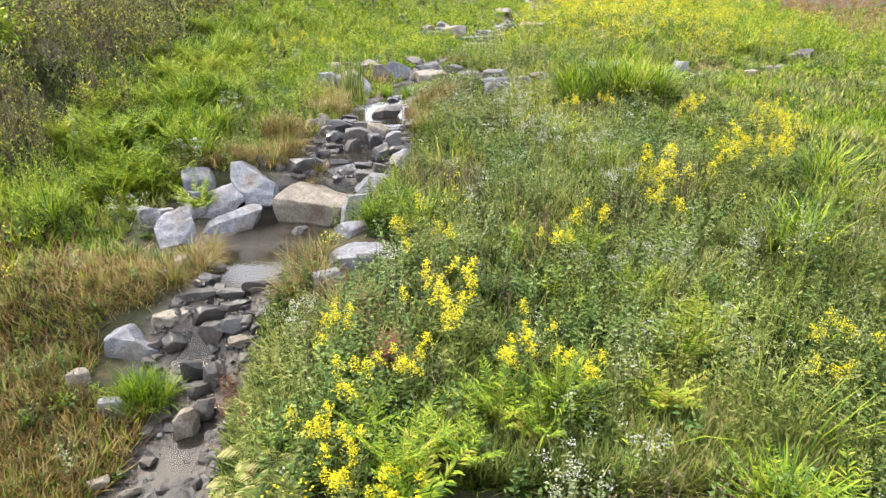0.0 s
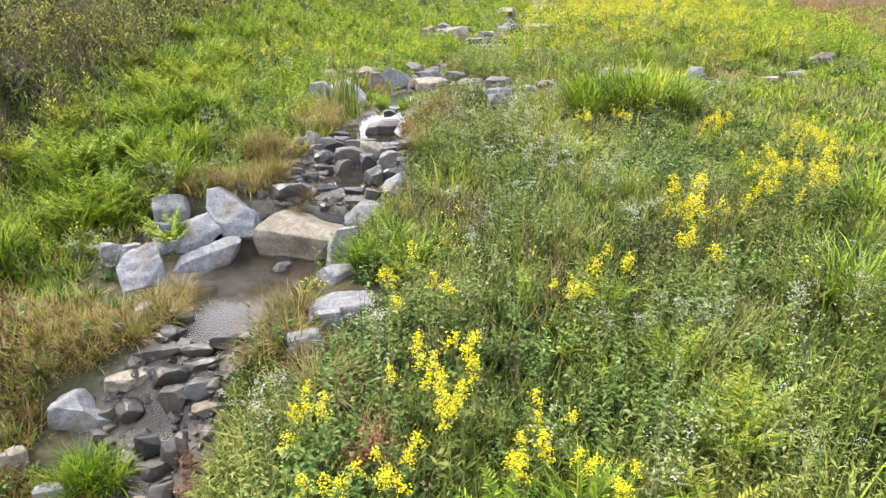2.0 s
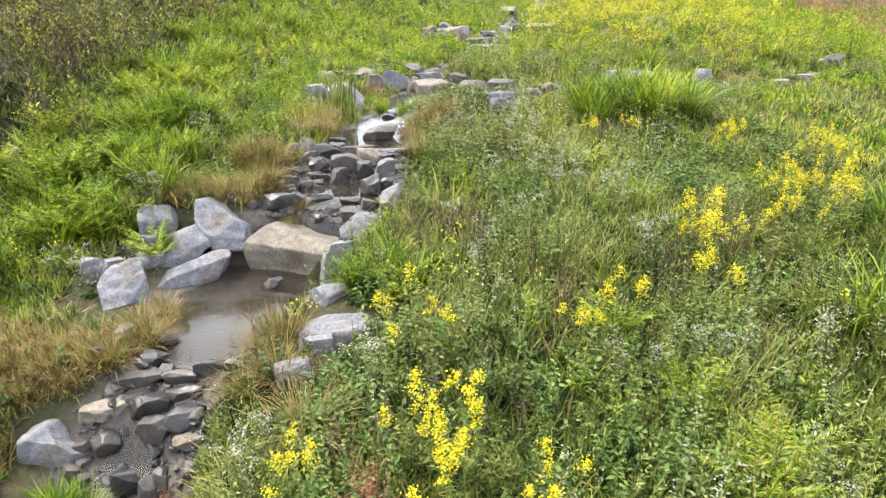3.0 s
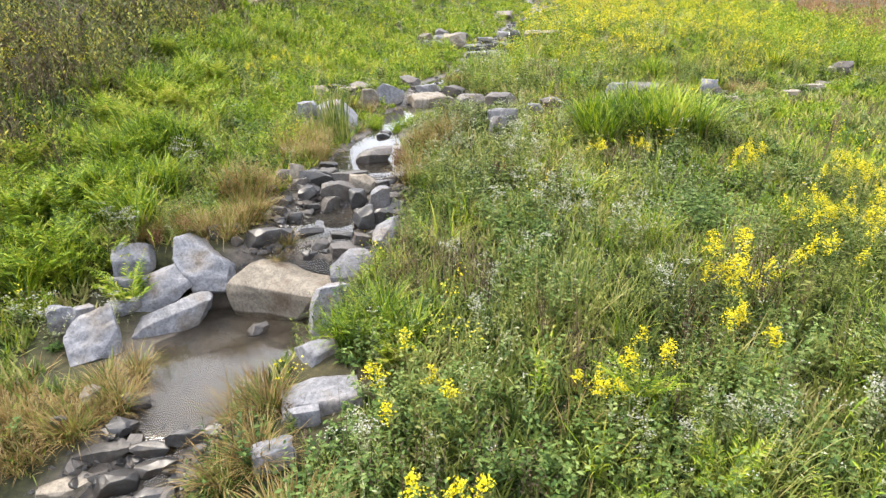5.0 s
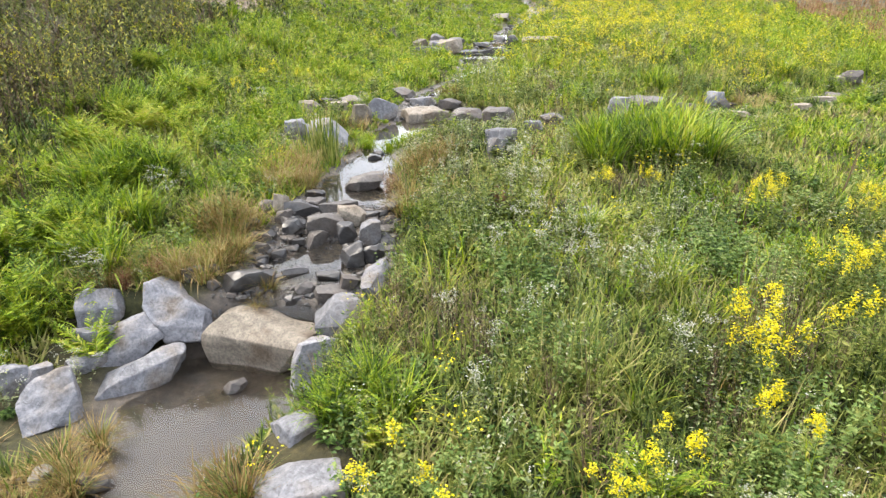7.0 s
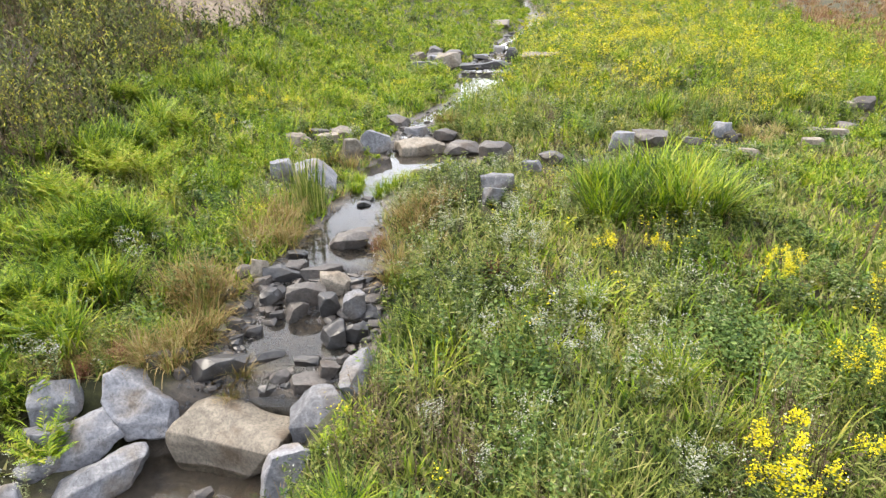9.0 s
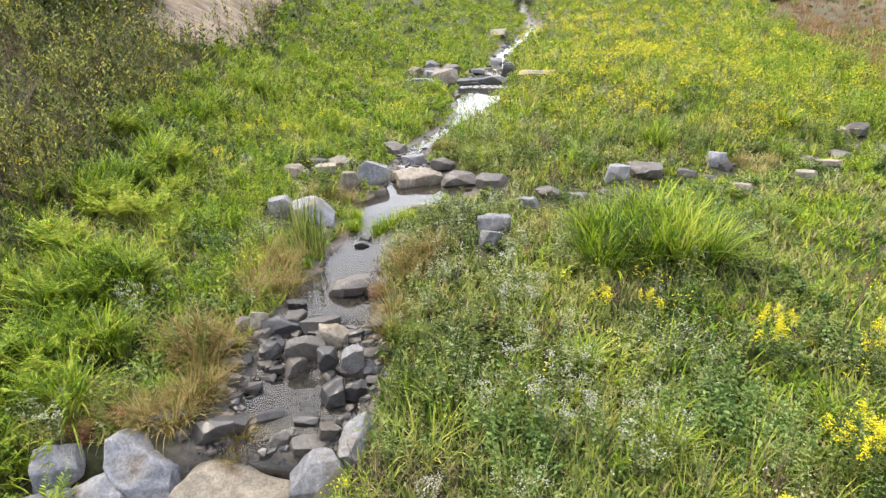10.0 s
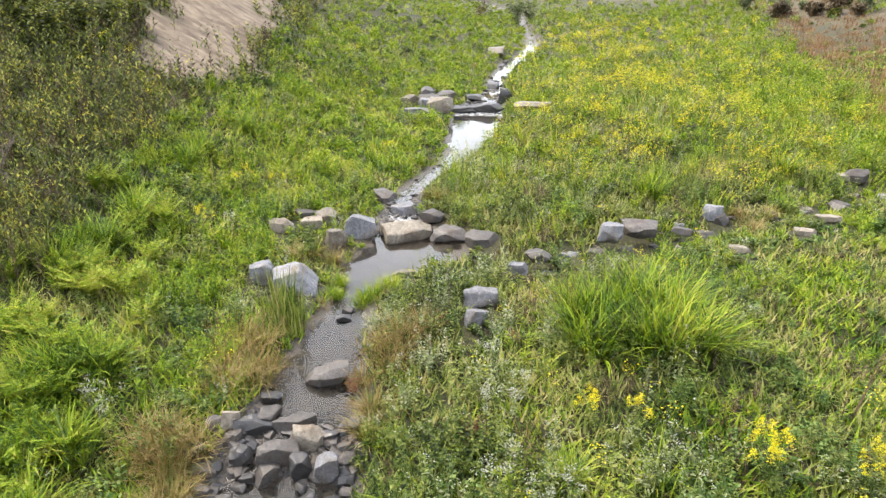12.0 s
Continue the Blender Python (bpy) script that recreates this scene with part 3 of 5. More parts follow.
boulder(3.48, 43.88, 1.80, 1.68, 2.03, 0.64, ROCK_DARK, (0, 0, -4), 642)
boulder(4.44, 44.71, 2.17, 0.87, 0.65, 0.90, ROCK_DARK, (0, 0, -6), 288)
boulder(4.22, 50.63, 2.32, 1.14, 2.06, 0.51, ROCK_DARK, (0, 0, -5), 532)
boulder(5.15, 37.94, 2.94, 1.89, 1.20, 0.37, ROCK_TAN, (0, 0, -8), 548)
boulder(5.73, 67.00, 3.37, 1.50, 5.30, 0.75, ROCK_TAN, (0, 0, -5), 664)
boulder(2.53, 45.77, 2.30, 1.02, 1.44, 0.40, ROCK_DARK, (0, 0, -3), 483)
boulder(3.95, 41.22, 1.85, 0.46, 0.70, 0.24, ROCK_BROWN, (0, 0, -5), 718)

boulder(-2.05, 14.28, 0.88, 0.44, 0.34, 0.3, ROCK_BROWN, (0, 0, 30), 71)
boulder(-2.3, 15.32, 1.16, 0.5, 0.36, 0.3, ROCK_BROWN, (0, 0, 60), 72)
boulder(-1.52, 14.86, 1.06, 0.5, 0.4, 0.36, ROCK_TAN, (0, 0, 15), 73)
boulder(-2.72, 14.84, 1.06, 0.34, 0.26, 0.34, ROCK_BROWN, (0, 0, 80), 74)
boulder(-3.3, 14.62, 1.05, 0.34, 0.26, 0.24, ROCK_BROWN, (0, 0, 40), 75)
boulder(-3.08, 14.3, 0.92, 0.42, 0.28, 0.22, ROCK_BROWN, (0, 0, 10), 76)
boulder(-2.95, 13.9, 0.85, 0.4, 0.26, 0.22, ROCK_BROWN, (0, 0, -15), 77)
boulder(-3.15, 13.7, 0.86, 0.26, 0.2, 0.2, ROCK_TAN, (0, 0, 25), 78)
boulder(-2.22, 13.15, 0.8, 0.4, 0.2, 0.14, ROCK_DARK, (0, 0, 25), 79)
boulder(-1.72, 13.05, 0.76, 0.44, 0.24, 0.16, ROCK_DARK, (0, 0, -10), 80)
boulder(-2.48, 12.98, 0.74, 0.34, 0.22, 0.14, ROCK_DARK, (0, 0, 50), 81)
boulder(-1.35, 12.82, 0.66, 0.36, 0.26, 0.3, ROCK_BROWN, (0, 0, 20), 82)
boulder(-2.72, 11.3, -0.14, 0.3, 0.22, 0.2, ROCK_BROWN, (0, 0, 40), 83)
boulder(-3.2, 8.72, -0.22, 0.4, 0.16, 0.18, ROCK_DARK, (0, 0, 8), 84)
boulder(-2.82, 8.82, -0.16, 0.44, 0.18, 0.2, ROCK_DARK, (0, 0, 14), 85)
boulder(-2.52, 8.86, -0.1, 0.28, 0.16, 0.16, ROCK_DARK, (0, 0, -8), 86)
boulder(1.55, 43.25, 1.9, 1.5, 1.0, 0.45, ROCK_DARK, (0, 0, 5), 87)
boulder(3.0, 43.35, 1.9, 1.6, 1.0, 0.5, ROCK_DARK, (0, 0, -4), 88)
boulder(0.0, 42.6, 2.1, 1.3, 1.2, 0.8, ROCK_PALE, (0, 0, 20), 89)
boulder(-1.2, 42.9, 2.3, 1.0, 0.9, 0.7, ROCK_TAN, (0, 0, 50), 90)
boulder(-0.2, 44.9, 2.35, 1.2, 0.9, 0.8, ROCK_BROWN, (0, 0, 70), 91)


def dry_bed_stones():
    """Half-buried stones in the dry side bed that comes down through the meadow."""
    rng = random.Random(58)
    for k in range(34):
        x = 3.2 + 12.5 * k / 33 + rng.uniform(-0.3, 0.3)
        y = 19.9 + 0.43 * x + rng.uniform(-0.9, 0.7)
        w = rng.uniform(0.2, 0.62)
        boulder(x, y, float(land(x, y)) - 0.3 * w, w, w * rng.uniform(0.6, 0.9), w * rng.uniform(0.4, 0.75),
                rng.choice((ROCK_BROWN, ROCK_TAN, ROCK_PALE, ROCK_BROWN)), (0, 0, rng.uniform(0, 180)), 700 + k)


dry_bed_stones()


def scatter_stones():
    """Small loose stones of the riffles, and the gravel between them."""
    rng = random.Random(21)
    kinds = [stone_mesh(1, rng.uniform(0.65, 0.9), rng.uniform(0.4, 0.6), 300 + k, 0, 13, 0.7) for k in range(8)]
    mats = (ROCK_DARK, ROCK_BROWN, ROCK_BROWN)
    made, rest = [], []
    for k, me in enumerate(kinds):
        me.materials.append(mats[k % 3])
    # stretches of riffle: first y, last y, how many, least and largest size
    for y0, y1, count, s0, s1 in ((5.6, 8.6, 60, 0.08, 0.22), (7.4, 9.0, 60, 0.1, 0.3), (12.5, 13.0, 60, 0.12, 0.28), (12.9, 15.3, 60, 0.1, 0.26), (13.9, 15.2, 60, 0.12, 0.36),
                                  (15.4, 18.0, 22, 0.06, 0.16), (23.6, 26.5, 22, 0.1, 0.3), (42, 47, 30, 0.25, 0.6), (47, 66, 44, 0.25, 0.6), (24.5, 31, 24, 0.12, 0.3)):
        for _ in range(count):
            y = rng.uniform(y0, y1)
            mid, half, level = (float(v) for v in stream_at(y))
            s = rng.choice((-1, 1)) * rng.random() ** 0.6
            if 12.9 < y < 14.0 and -0.5 < s < 0.7:
                continue
            x = mid + s * (half + 0.1)
            size = rng.uniform(s0, s1) * rng.uniform(0.6, 1)
            m = (pose(x, y, float(land(x, y)) - 0.1 * size, rng.uniform(-20, 20), rng.uniform(-20, 20), rng.uniform(0, 360))
                 @ Matrix.Diagonal((size, size, size, 1)))
            k = rng.randrange(8)
            if size < 0.14 or len(made) > 190:
                rest.append((k, m))
                continue
            ob = new("stone", kinds[k])
            ob.matrix_basis = m
            made.append(tagged(ob, "small dark wet stone lying in the shallow riffle", "stone", group="loose stones in the riffle"))
    verts, faces = [], []
    for k, m in rest:
        n = len(verts)
        verts += [tuple(m @ v.co) for v in kinds[k].vertices]
        faces += [tuple(i + n for i in p.vertices) for p in kinds[k].polygons]
    tagged(mesh_object("cobbles", verts, faces, ROCK_DARK), "small dark wet cobbles between the larger stones", "cobbles", kind="stuff")
    # gravel
    verts, faces = [], []
    base = [(-1, -1, 0), (1, -1, 0), (1, 1, 0), (-1, 1, 0), (0, 0, 1)]
    for _ in range(9000):
        y = rng.choice((rng.uniform(5, 9.2), rng.uniform(12.4, 18.5), rng.uniform(12.4, 15.4), rng.uniform(12.6, 16.5), rng.uniform(23.5, 27)))
        mid, half, level = (float(v) for v in stream_at(y))
        x = mid + rng.uniform(-1, 1) * (half + 0.35)
        s = rng.uniform(0.008, 0.035)
        a = rng.uniform(0, 6.3)
        z = float(land(x, y))
        n = len(verts)
        for bx, by, bz in base:
            q = s * rng.uniform(0.7, 1.3)
            verts.append((x + (bx * math.cos(a) - by * math.sin(a)) * q, y + (bx * math.sin(a) + by * math.cos(a)) * q, z - 0.006 + bz * q * 0.9))
        faces += [(n, n + 1, n + 4), (n + 1, n + 2, n + 4), (n + 2, n + 3, n + 4), (n + 3, n, n + 4)]
    ob = mesh_object("gravel", verts, faces, ROCK_DARK, False)
    tagged(ob, "dark wet gravel over the muddy stream bed", "gravel", kind="stuff")


scatter_stones()


# ---- plants ----
def tri_mesh(name, pieces, material):
    """One mesh out of (verts, triangles) arrays."""
    vs, ts, n = [], [], 0
    for v, t in pieces:
        vs.append(v)
        ts.append(t + n)
        n += len(v)
    V, T = np.concatenate(vs).astype(np.float32), np.concatenate(ts).astype(np.int32)
    me = bpy.data.meshes.new(name)
    me.vertices.add(len(V))
    me.vertices.foreach_set("co", V.ravel())
    me.loops.add(T.size)
    me.loops.foreach_set("vertex_index", T.ravel())
    me.polygons.add(len(T))
    me.polygons.foreach_set("loop_start", np.arange(0, T.size, 3, dtype=np.int32))
    me.polygons.foreach_set("use_smooth", np.ones(len(T), bool))
    me.update(calc_edges=True)
    me.materials.append(material)
    return me


def blades(base, length, width, heading, lean, droop, levels=3):
    """Arching grass blades or stems; every argument but levels is an array."""
    n = len(base)
    out = np.stack([np.cos(heading), np.sin(heading), 0 * heading], -1)
    side = np.stack([-np.sin(heading), np.cos(heading), 0 * heading], -1)
    step = (length / levels)[:, None]
    p = base.astype(float).copy()
    rows = []
    for k in range(levels):
        s = k / levels
        w = (width * (1 - 0.75 * s ** 1.6) * 0.5)[:, None]
        rows += [p - side * w, p + side * w]
        ang = (lean + droop * (s + 0.5 / levels))[:, None]
        p = p + step * (out * np.sin(ang) + np.array([0, 0, 1.0]) * np.cos(ang))
    rows.append(p)
    m = 2 * levels + 1
    V = np.stack(rows, 1).reshape(-1, 3)
    t = []
    for k in range(levels - 1):
        a = 2 * k
        t += [(a, a + 1, a + 3), (a, a + 3, a + 2)]
    t.append((2 * levels - 2, 2 * levels - 1, 2 * levels))
    T = (np.arange(n)[:, None, None] * m + np.array(t)[None]).reshape(-1, 3)
    return V, T


def leaves(base, way, length, width, roll):
    """Flat lozenge leaves, slightly bent."""
    n = len(base)
    way = way / np.linalg.norm(way, axis=1)[:, None]
    side = np.cross(way, np.array([0, 0, 1.0])) + 1e-4
    side /= np.linalg.norm(side, axis=1)[:, None]
    up = np.cross(side, way)
    side = side * np.cos(roll)[:, None] + up * np.sin(roll)[:, None]
    l, w = length[:, None], width[:, None]
    V = np.stack([base, base + way * l * 0.45 + side * w * 0.5, base + way * l - np.array([0, 0, 1.0]) * l * 0.18,
                  base + way * l * 0.45 - side * w * 0.5], 1).reshape(-1, 3)
    T = (np.arange(n)[:, None, None] * 4 + np.array([(0, 1, 2), (0, 2, 3)])[None]).reshape(-1, 3)
    return V, T


def grass_tufts(rng, P, height, per, width, spread=0.12, lean=0.25, droop=0.9, levels=3):
    """Blades for tufts at the places P."""
    n = len(P) * per
    k = np.repeat(np.arange(len(P)), per)
    h = np.broadcast_to(height, len(P))[k] * rng.uniform(0.55, 1.1, n)
    a = rng.uniform(0, 2 * np.pi, n)
    r = spread * np.sqrt(rng.rand(n)) * (np.broadcast_to(height, len(P))[k] / 0.5) ** 0.5
    base = P[k] + np.stack([np.cos(a) * r, np.sin(a) * r, 0 * r - 0.03], -1)
    return blades(base, h, np.broadcast_to(width, len(P))[k] * rng.uniform(0.7, 1.3, n), a + rng.normal(0, 0.5, n),
                  np.abs(rng.normal(0, lean, n)) + 0.03, droop * rng.uniform(0.3, 1.3, n), levels)


def forbs(rng, P, height, stems, per_stem, leaf, slim=0.35, lean=0.28, stem_w=0.008, up=0.0):
    """Leafy weeds at the places P: leaf pieces, stem pieces and the tips of the stems."""
    ns = len(P) * stems
    k = np.repeat(np.arange(len(P)), stems)
    H = np.broadcast_to(height, len(P))[k] * rng.uniform(0.7, 1.1, ns)
    a = rng.uniform(0, 2 * np.pi, ns)
    th = np.abs(rng.normal(0, lean, ns))
    foot = P[k] + np.stack([np.cos(a), np.sin(a), 0 * a], -1) * (rng.rand(ns) * 0.07)[:, None]
    axis = np.stack([np.cos(a) * np.sin(th), np.sin(a) * np.sin(th), np.cos(th)], -1)
    tip = foot + axis * H[:, None]
    stem = blades(foot, H, np.full(ns, stem_w), a, th, 0 * th, 1)
    j = np.repeat(np.arange(ns), per_stem)
    s = np.tile((np.arange(per_stem) + 0.5) / per_stem, ns) * 0.85 + 0.15 + rng.uniform(-0.04, 0.04, len(j))
    b = foot[j] + axis[j] * (H[j] * s)[:, None]
    la = rng.uniform(0, 2 * np.pi, len(j))
    rise = rng.uniform(-0.25, 0.5, len(j)) + up
    way = np.stack([np.cos(la), np.sin(la), rise], -1) + axis[j] * 0.25
    ll = np.broadcast_to(leaf, len(P))[k][j] * rng.uniform(0.6, 1.25, len(j)) * (1.15 - 0.55 * s)
    lv = leaves(b, way, ll, ll * slim * rng.uniform(0.8, 1.2, len(j)), rng.normal(0, 0.5, len(j)))
    return lv, stem, tip


def florets(rng, C, per, radius, size, flat=0.6):
    """Small upturned petals scattered round the centres C."""
    k = np.repeat(np.arange(len(C)), per)
    n = len(k)
    off = rng.normal(0, 1, (n, 3)) * radius * np.array([1, 1, flat])
    way = np.stack([rng.normal(0, 1, n), rng.normal(0, 1, n), rng.uniform(0.0, 0.8, n)], -1)
    s = size * rng.uniform(0.7, 1.3, n)
    return leaves(C[k] + off, way, s, s * 0.8, rng.normal(0, 0.6, n))


LIME = leaf_mat("lime_grass", [(0, (0.0309, 0.0768, 0.0042)), (0.28, (0.0984, 0.178, 0.00735)), (0.55, (0.195, 0.28, 0.0121)), (0.82, (0.293, 0.346, 0.0225)), (1, (0.355, 0.33, 0.063))])
OLIVE = leaf_mat("meadow_grass", [(0, (0.026, 0.0557, 0.00735)), (0.28, (0.0834, 0.123, 0.0168)), (0.52, (0.17, 0.21, 0.0367)), (0.78, (0.265, 0.269, 0.0787)), (1, (0.345, 0.294, 0.126))])
WEED = leaf_mat("weed_leaf", [(0, (0.0102, 0.0243, 0.00315)), (0.28, (0.048, 0.08, 0.0105)), (0.55, (0.122, 0.157, 0.0262)), (0.8, (0.192, 0.218, 0.0472)), (1, (0.262, 0.269, 0.0836))])
GREY = leaf_mat("grey_green_leaf", [(0, (0.0288, 0.048, 0.0166)), (0.35, (0.102, 0.134, 0.048)), (0.72, (0.218, 0.243, 0.115)), (1, (0.333, 0.339, 0.218))])
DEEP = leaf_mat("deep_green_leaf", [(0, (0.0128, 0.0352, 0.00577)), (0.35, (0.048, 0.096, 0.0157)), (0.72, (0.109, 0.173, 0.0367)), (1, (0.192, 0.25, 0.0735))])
STRAW = leaf_mat("dry_grass", [(0, (0.0832, 0.0544, 0.0141)), (0.35, (0.179, 0.118, 0.0352)), (0.7, (0.282, 0.202, 0.0768)), (1, (0.365, 0.294, 0.154))])
DUSK = leaf_mat("ripening_weed_leaf", [(0, (0.0119, 0.017, 0.0051)), (0.4, (0.042, 0.058, 0.0131)), (0.7, (0.126, 0.155, 0.0298)), (0.9, (0.249, 0.262, 0.0417)), (1, (0.374, 0.337, 0.0468))])
BROWN = leaf_mat("brown_stem", [(0, (0.0375, 0.0263, 0.015)), (0.5, (0.0975, 0.0713, 0.0413)), (1, (0.195, 0.15, 0.09))])
RUSSET = leaf_mat("russet_grass", [(0, (0.115, 0.0576, 0.0256)), (0.5, (0.211, 0.115, 0.0544)), (1, (0.307, 0.205, 0.109))])
YELLOW = leaf_mat("yellow_flower", [(0, (0.409, 0.343, 0.0033)), (0.5, (0.515, 0.455, 0.00528)), (1, (0.561, 0.521, 0.0231))], patch=0.1)
WHITE = leaf_mat("white_flower", [(0, (0.218, 0.23, 0.16)), (0.5, (0.32, 0.326, 0.269)), (1, (0.416, 0.416, 0.371))], patch=0.1)
RED = leaf_mat("red_weed_leaf", [(0, (0.0896, 0.032, 0.016)), (0.5, (0.173, 0.064, 0.032)), (1, (0.23, 0.128, 0.064))], patch=0.2)


def meadow():
    """The mixed growth that covers the ground, kind by kind."""
    rng = np.random.RandomState(11)
    # bands: first y, last y, plants per square metre, blades a tuft, levels, coarseness
    bands = ((3.6, 8, 28, 16, 3, 1.0), (8, 13, 30, 15, 3, 1.0), (13, 20, 23, 13, 2, 1.25), (20, 30, 14, 12, 2, 1.65),
             (30, 45, 7.5, 11, 2, 2.3), (45, 70, 3.3, 11, 1, 3.5), (70, 120, 1.5, 11, 1, 5.4), (120, 230, 0.12, 12, 1, 10.0))
    heap = {}

    def keep(name, material, label, category, *pieces):
        heap.setdefault(name, (material, label, category, []))[3].extend(p for p in pieces if len(p[0]))

    for y0, y1, dens, per, levels, coarse in bands:
        x0, x1 = -0.72 * y1 - 1.6, 0.72 * y1 + 1.8
        n = int(dens * (x1 - x0) * (y1 - y0))
        x, y = rng.uniform(x0, x1, n), rng.uniform(y0, y1, n)
        near = np.abs(x) < 0.72 * y + 1.3
        x, y = x[near], y[near]
        mid, half, level = stream_at(y)
        d = np.abs(x - mid) - half + 0.22 * lattice(x * 1.3, y * 1.3, 31)
        left = x < mid
        bare = 1 - smooth(-0.8, 0.5, np.abs(x + 10.6 + 0.13 * (y - 33)) - np.clip((y - 31.3) * 0.33, 0, 2.6) + 1.1 * lattice(x * 0.7, y * 0.7, 9))
        bare = bare * smooth(30.5, 33, y) * (1 - smooth(60, 68, y))
        side_bed = np.exp(-((y - 19.9 - 0.43 * x) / 0.9) ** 2) * smooth(1.5, 4, x) * (1 - smooth(16, 20, x))
        ok = (d > np.where((y > 8.6) & (y < 12.2) & ~left, 0.02, 0.16)) & (rng.rand(len(x)) > bare * 0.97) & (rng.rand(len(x)) > side_bed * 0.6) & (rng.rand(len(x)) > 0.88 * smooth(0.02, 0.4, lattice(x * 1.6, y * 1.6, 33)) * (1 - smooth(14, 18, y)))
        x, y, d, left, mid = x[ok], y[ok], d[ok], left[ok], mid[ok]
        low = np.ones(len(x))
        hid = np.zeros(len(x), bool)
        for bx, by, w in BOULDERS:
            if w < 0.4 or by > y1 + 2 or by < y0 - 2:
                continue
            ax = np.abs(x - bx * (1 - (by - y) * 0.0))
            hid |= np.hypot(x - bx, y - by) < 0.42 * w + 0.06
            low = np.where((ax < 0.5 * w + 0.05) & (y < by) & (y > by - 0.35 * w - 0.75), 0.3, low)
        keep_it = ~hid
        x, y, d, left, mid, low = x[keep_it], y[keep_it], d[keep_it], left[keep_it], mid[keep_it], low[keep_it]
        n = len(x)
        P = np.stack([x, y, land(x, y)], -1)
        n1, n2, n3 = lattice(x * 0.55, y * 0.55, 41), lattice(x * 0.9, y * 0.9, 42), lattice(x * 1.4, y * 1.4, 43)
        # how likely each kind is at each place
        dark_side = smooth(7.4, 8.8, -x + 0.7 * n1 - 0.07 * np.clip(y - 18, 0, 16))
        lime_side = smooth(0.5, 1.6, d) * left * (1 - dark_side)
        bank = 1 - smooth(0.25, 0.9, d)
        right = ~left
        far_red = right * smooth(0, 2, x - 22.5 - 0.36 * (y - 41) + 1.5 * n1) * (1 - smooth(9, 12, x - 22.5 - 0.36 * (y - 41))) * smooth(30, 40, y)
        pale = right * smooth(5.0, 8.0, x + 1.2 * n1) * smooth(9, 13, y) * (1 - smooth(22, 25, y)) * (1 - far_red)
        mound = right * smooth(24, 27, y) * (1 - far_red)
        w = np.zeros((10, n)) + 1e-6
        w[0] = 1.1 * lime_side * (1 + 1.4 * n2) + 0.1 * right * (1 + n3) * smooth(0.3, 1, d) + (0.9 * smooth(-0.2, 0.4, n1 + 0.15) + 1.6 * smooth(2, 6, x - 8 - 0.25 * (y - 26))) * mound + 0.4 * left * smooth(20, 26, y) * (1 - dark_side)
        w[1] = 0.2 * right * (1 + 0.8 * n3) + 0.5 * pale * 2 + 0.35 * left * (1 - dark_side) + 0.4 * mound + 0.15
        w[2] = (0.62 * right * (1 - pale * 0.75) * (1 - 0.6 * mound) * (1 + 0.9 * n1) + 0.3 * lime_side * (1 - n2)) * smooth(0.2, 0.6, d)
        w[3] = 0.5 * right * smooth(-0.2, 0.5, n3) * (1 - mound * 0.5) * (1 - 0.6 * pale)
        w[4] = bank * 0.7 + 0.2 * right * smooth(0.1, 0.5, -n2) * (1 - 0.5 * mound) + 0.05 * pale
        w[5] = 4.0 * dark_side * (1 - bank)
        w[6] = 2.5 * far_red
        w[7] = 0.42 * right * smooth(0.25, 0.6, n2 - 0.2 * n1) * (1 - 0.5 * mound) + 0.22 * lime_side * smooth(0, 0.5, -n2)
        golden = np.exp(-((x - 4.2 - 0.2 * y) / (2.2 + 0.07 * y)) ** 2)
        w[8] = 2.2 * mound * golden * smooth(-0.15, 0.35, n1 + 0.4 * n3) * (1 - smooth(75, 90, y)) + 0.014 * right + 0.05 * dark_side + 0.007 * left
        w[9] = (0.6 * right * smooth(0.0, 0.5, -n1 - 0.3 * n3) * (1 - 0.6 * mound) + 0.05 * left + 1.0 * dark_side) * smooth(0.2, 0.8, d)
        band = lime_side * smooth(1.8, 3.0, d + 0.6 * n1) * (1 - smooth(30, 40, y))
        w[0] = w[0] * (1 - 0.65 * lime_side * (1 - smooth(30, 40, y))) + 2.2 * band + 0.9 * left * smooth(22, 30, y) * (1 - dark_side)
        w[2] += 0.35 * lime_side * (1 - band)
        w[3] += 0.3 * lime_side * (1 - band) * smooth(-0.3, 0.3, n3)
        w[7] += 0.25 * lime_side * (1 - band)
        dry = left * (1 - smooth(9.2, 11.0, y + 0.8 * n1)) * (1 - smooth(2.4, 4.5, d))
        w[0] *= 1 - 0.8 * dark_side
        w[1] *= 1 - 0.8 * dark_side
        w[0] *= 1 - 0.9 * dry
        w[2] *= 1 - 0.4 * dry
        w[1] += 0.35 * dry
        w[4] += 0.65 * dry
        w[6] += 0.3 * dry
        w[2] += 0.25 * dry
        close = right * (1 - smooth(8, 10.5, y))
        w[7] += 0.7 * close
        w[2] += 0.4 * close
        w[1] *= 1 - 0.5 * close
        w[0] += 0.45 * pale
        w[7] += 3.5 * np.exp(-((x - 5.4) / 1.1) ** 2 - ((y - 12.9) / 1.2) ** 2) + 0.2 * pale
        w[8] += 0.04 * dry
        w[9] += 0.4 * dry
        w[2] += 0.6 * dark_side * smooth(-0.3, 0.5, n3)
        w[0] += 0.35 * dark_side * smooth(0.1, 0.6, -n3)
        w[8] += 0.05 * dark_side
        light = smooth(22, 32, y) * (1 - dark_side)
        for k in (2, 3, 7, 9):
            w[k] *= 1 - 0.7 * light
        w = np.maximum(w, 0)
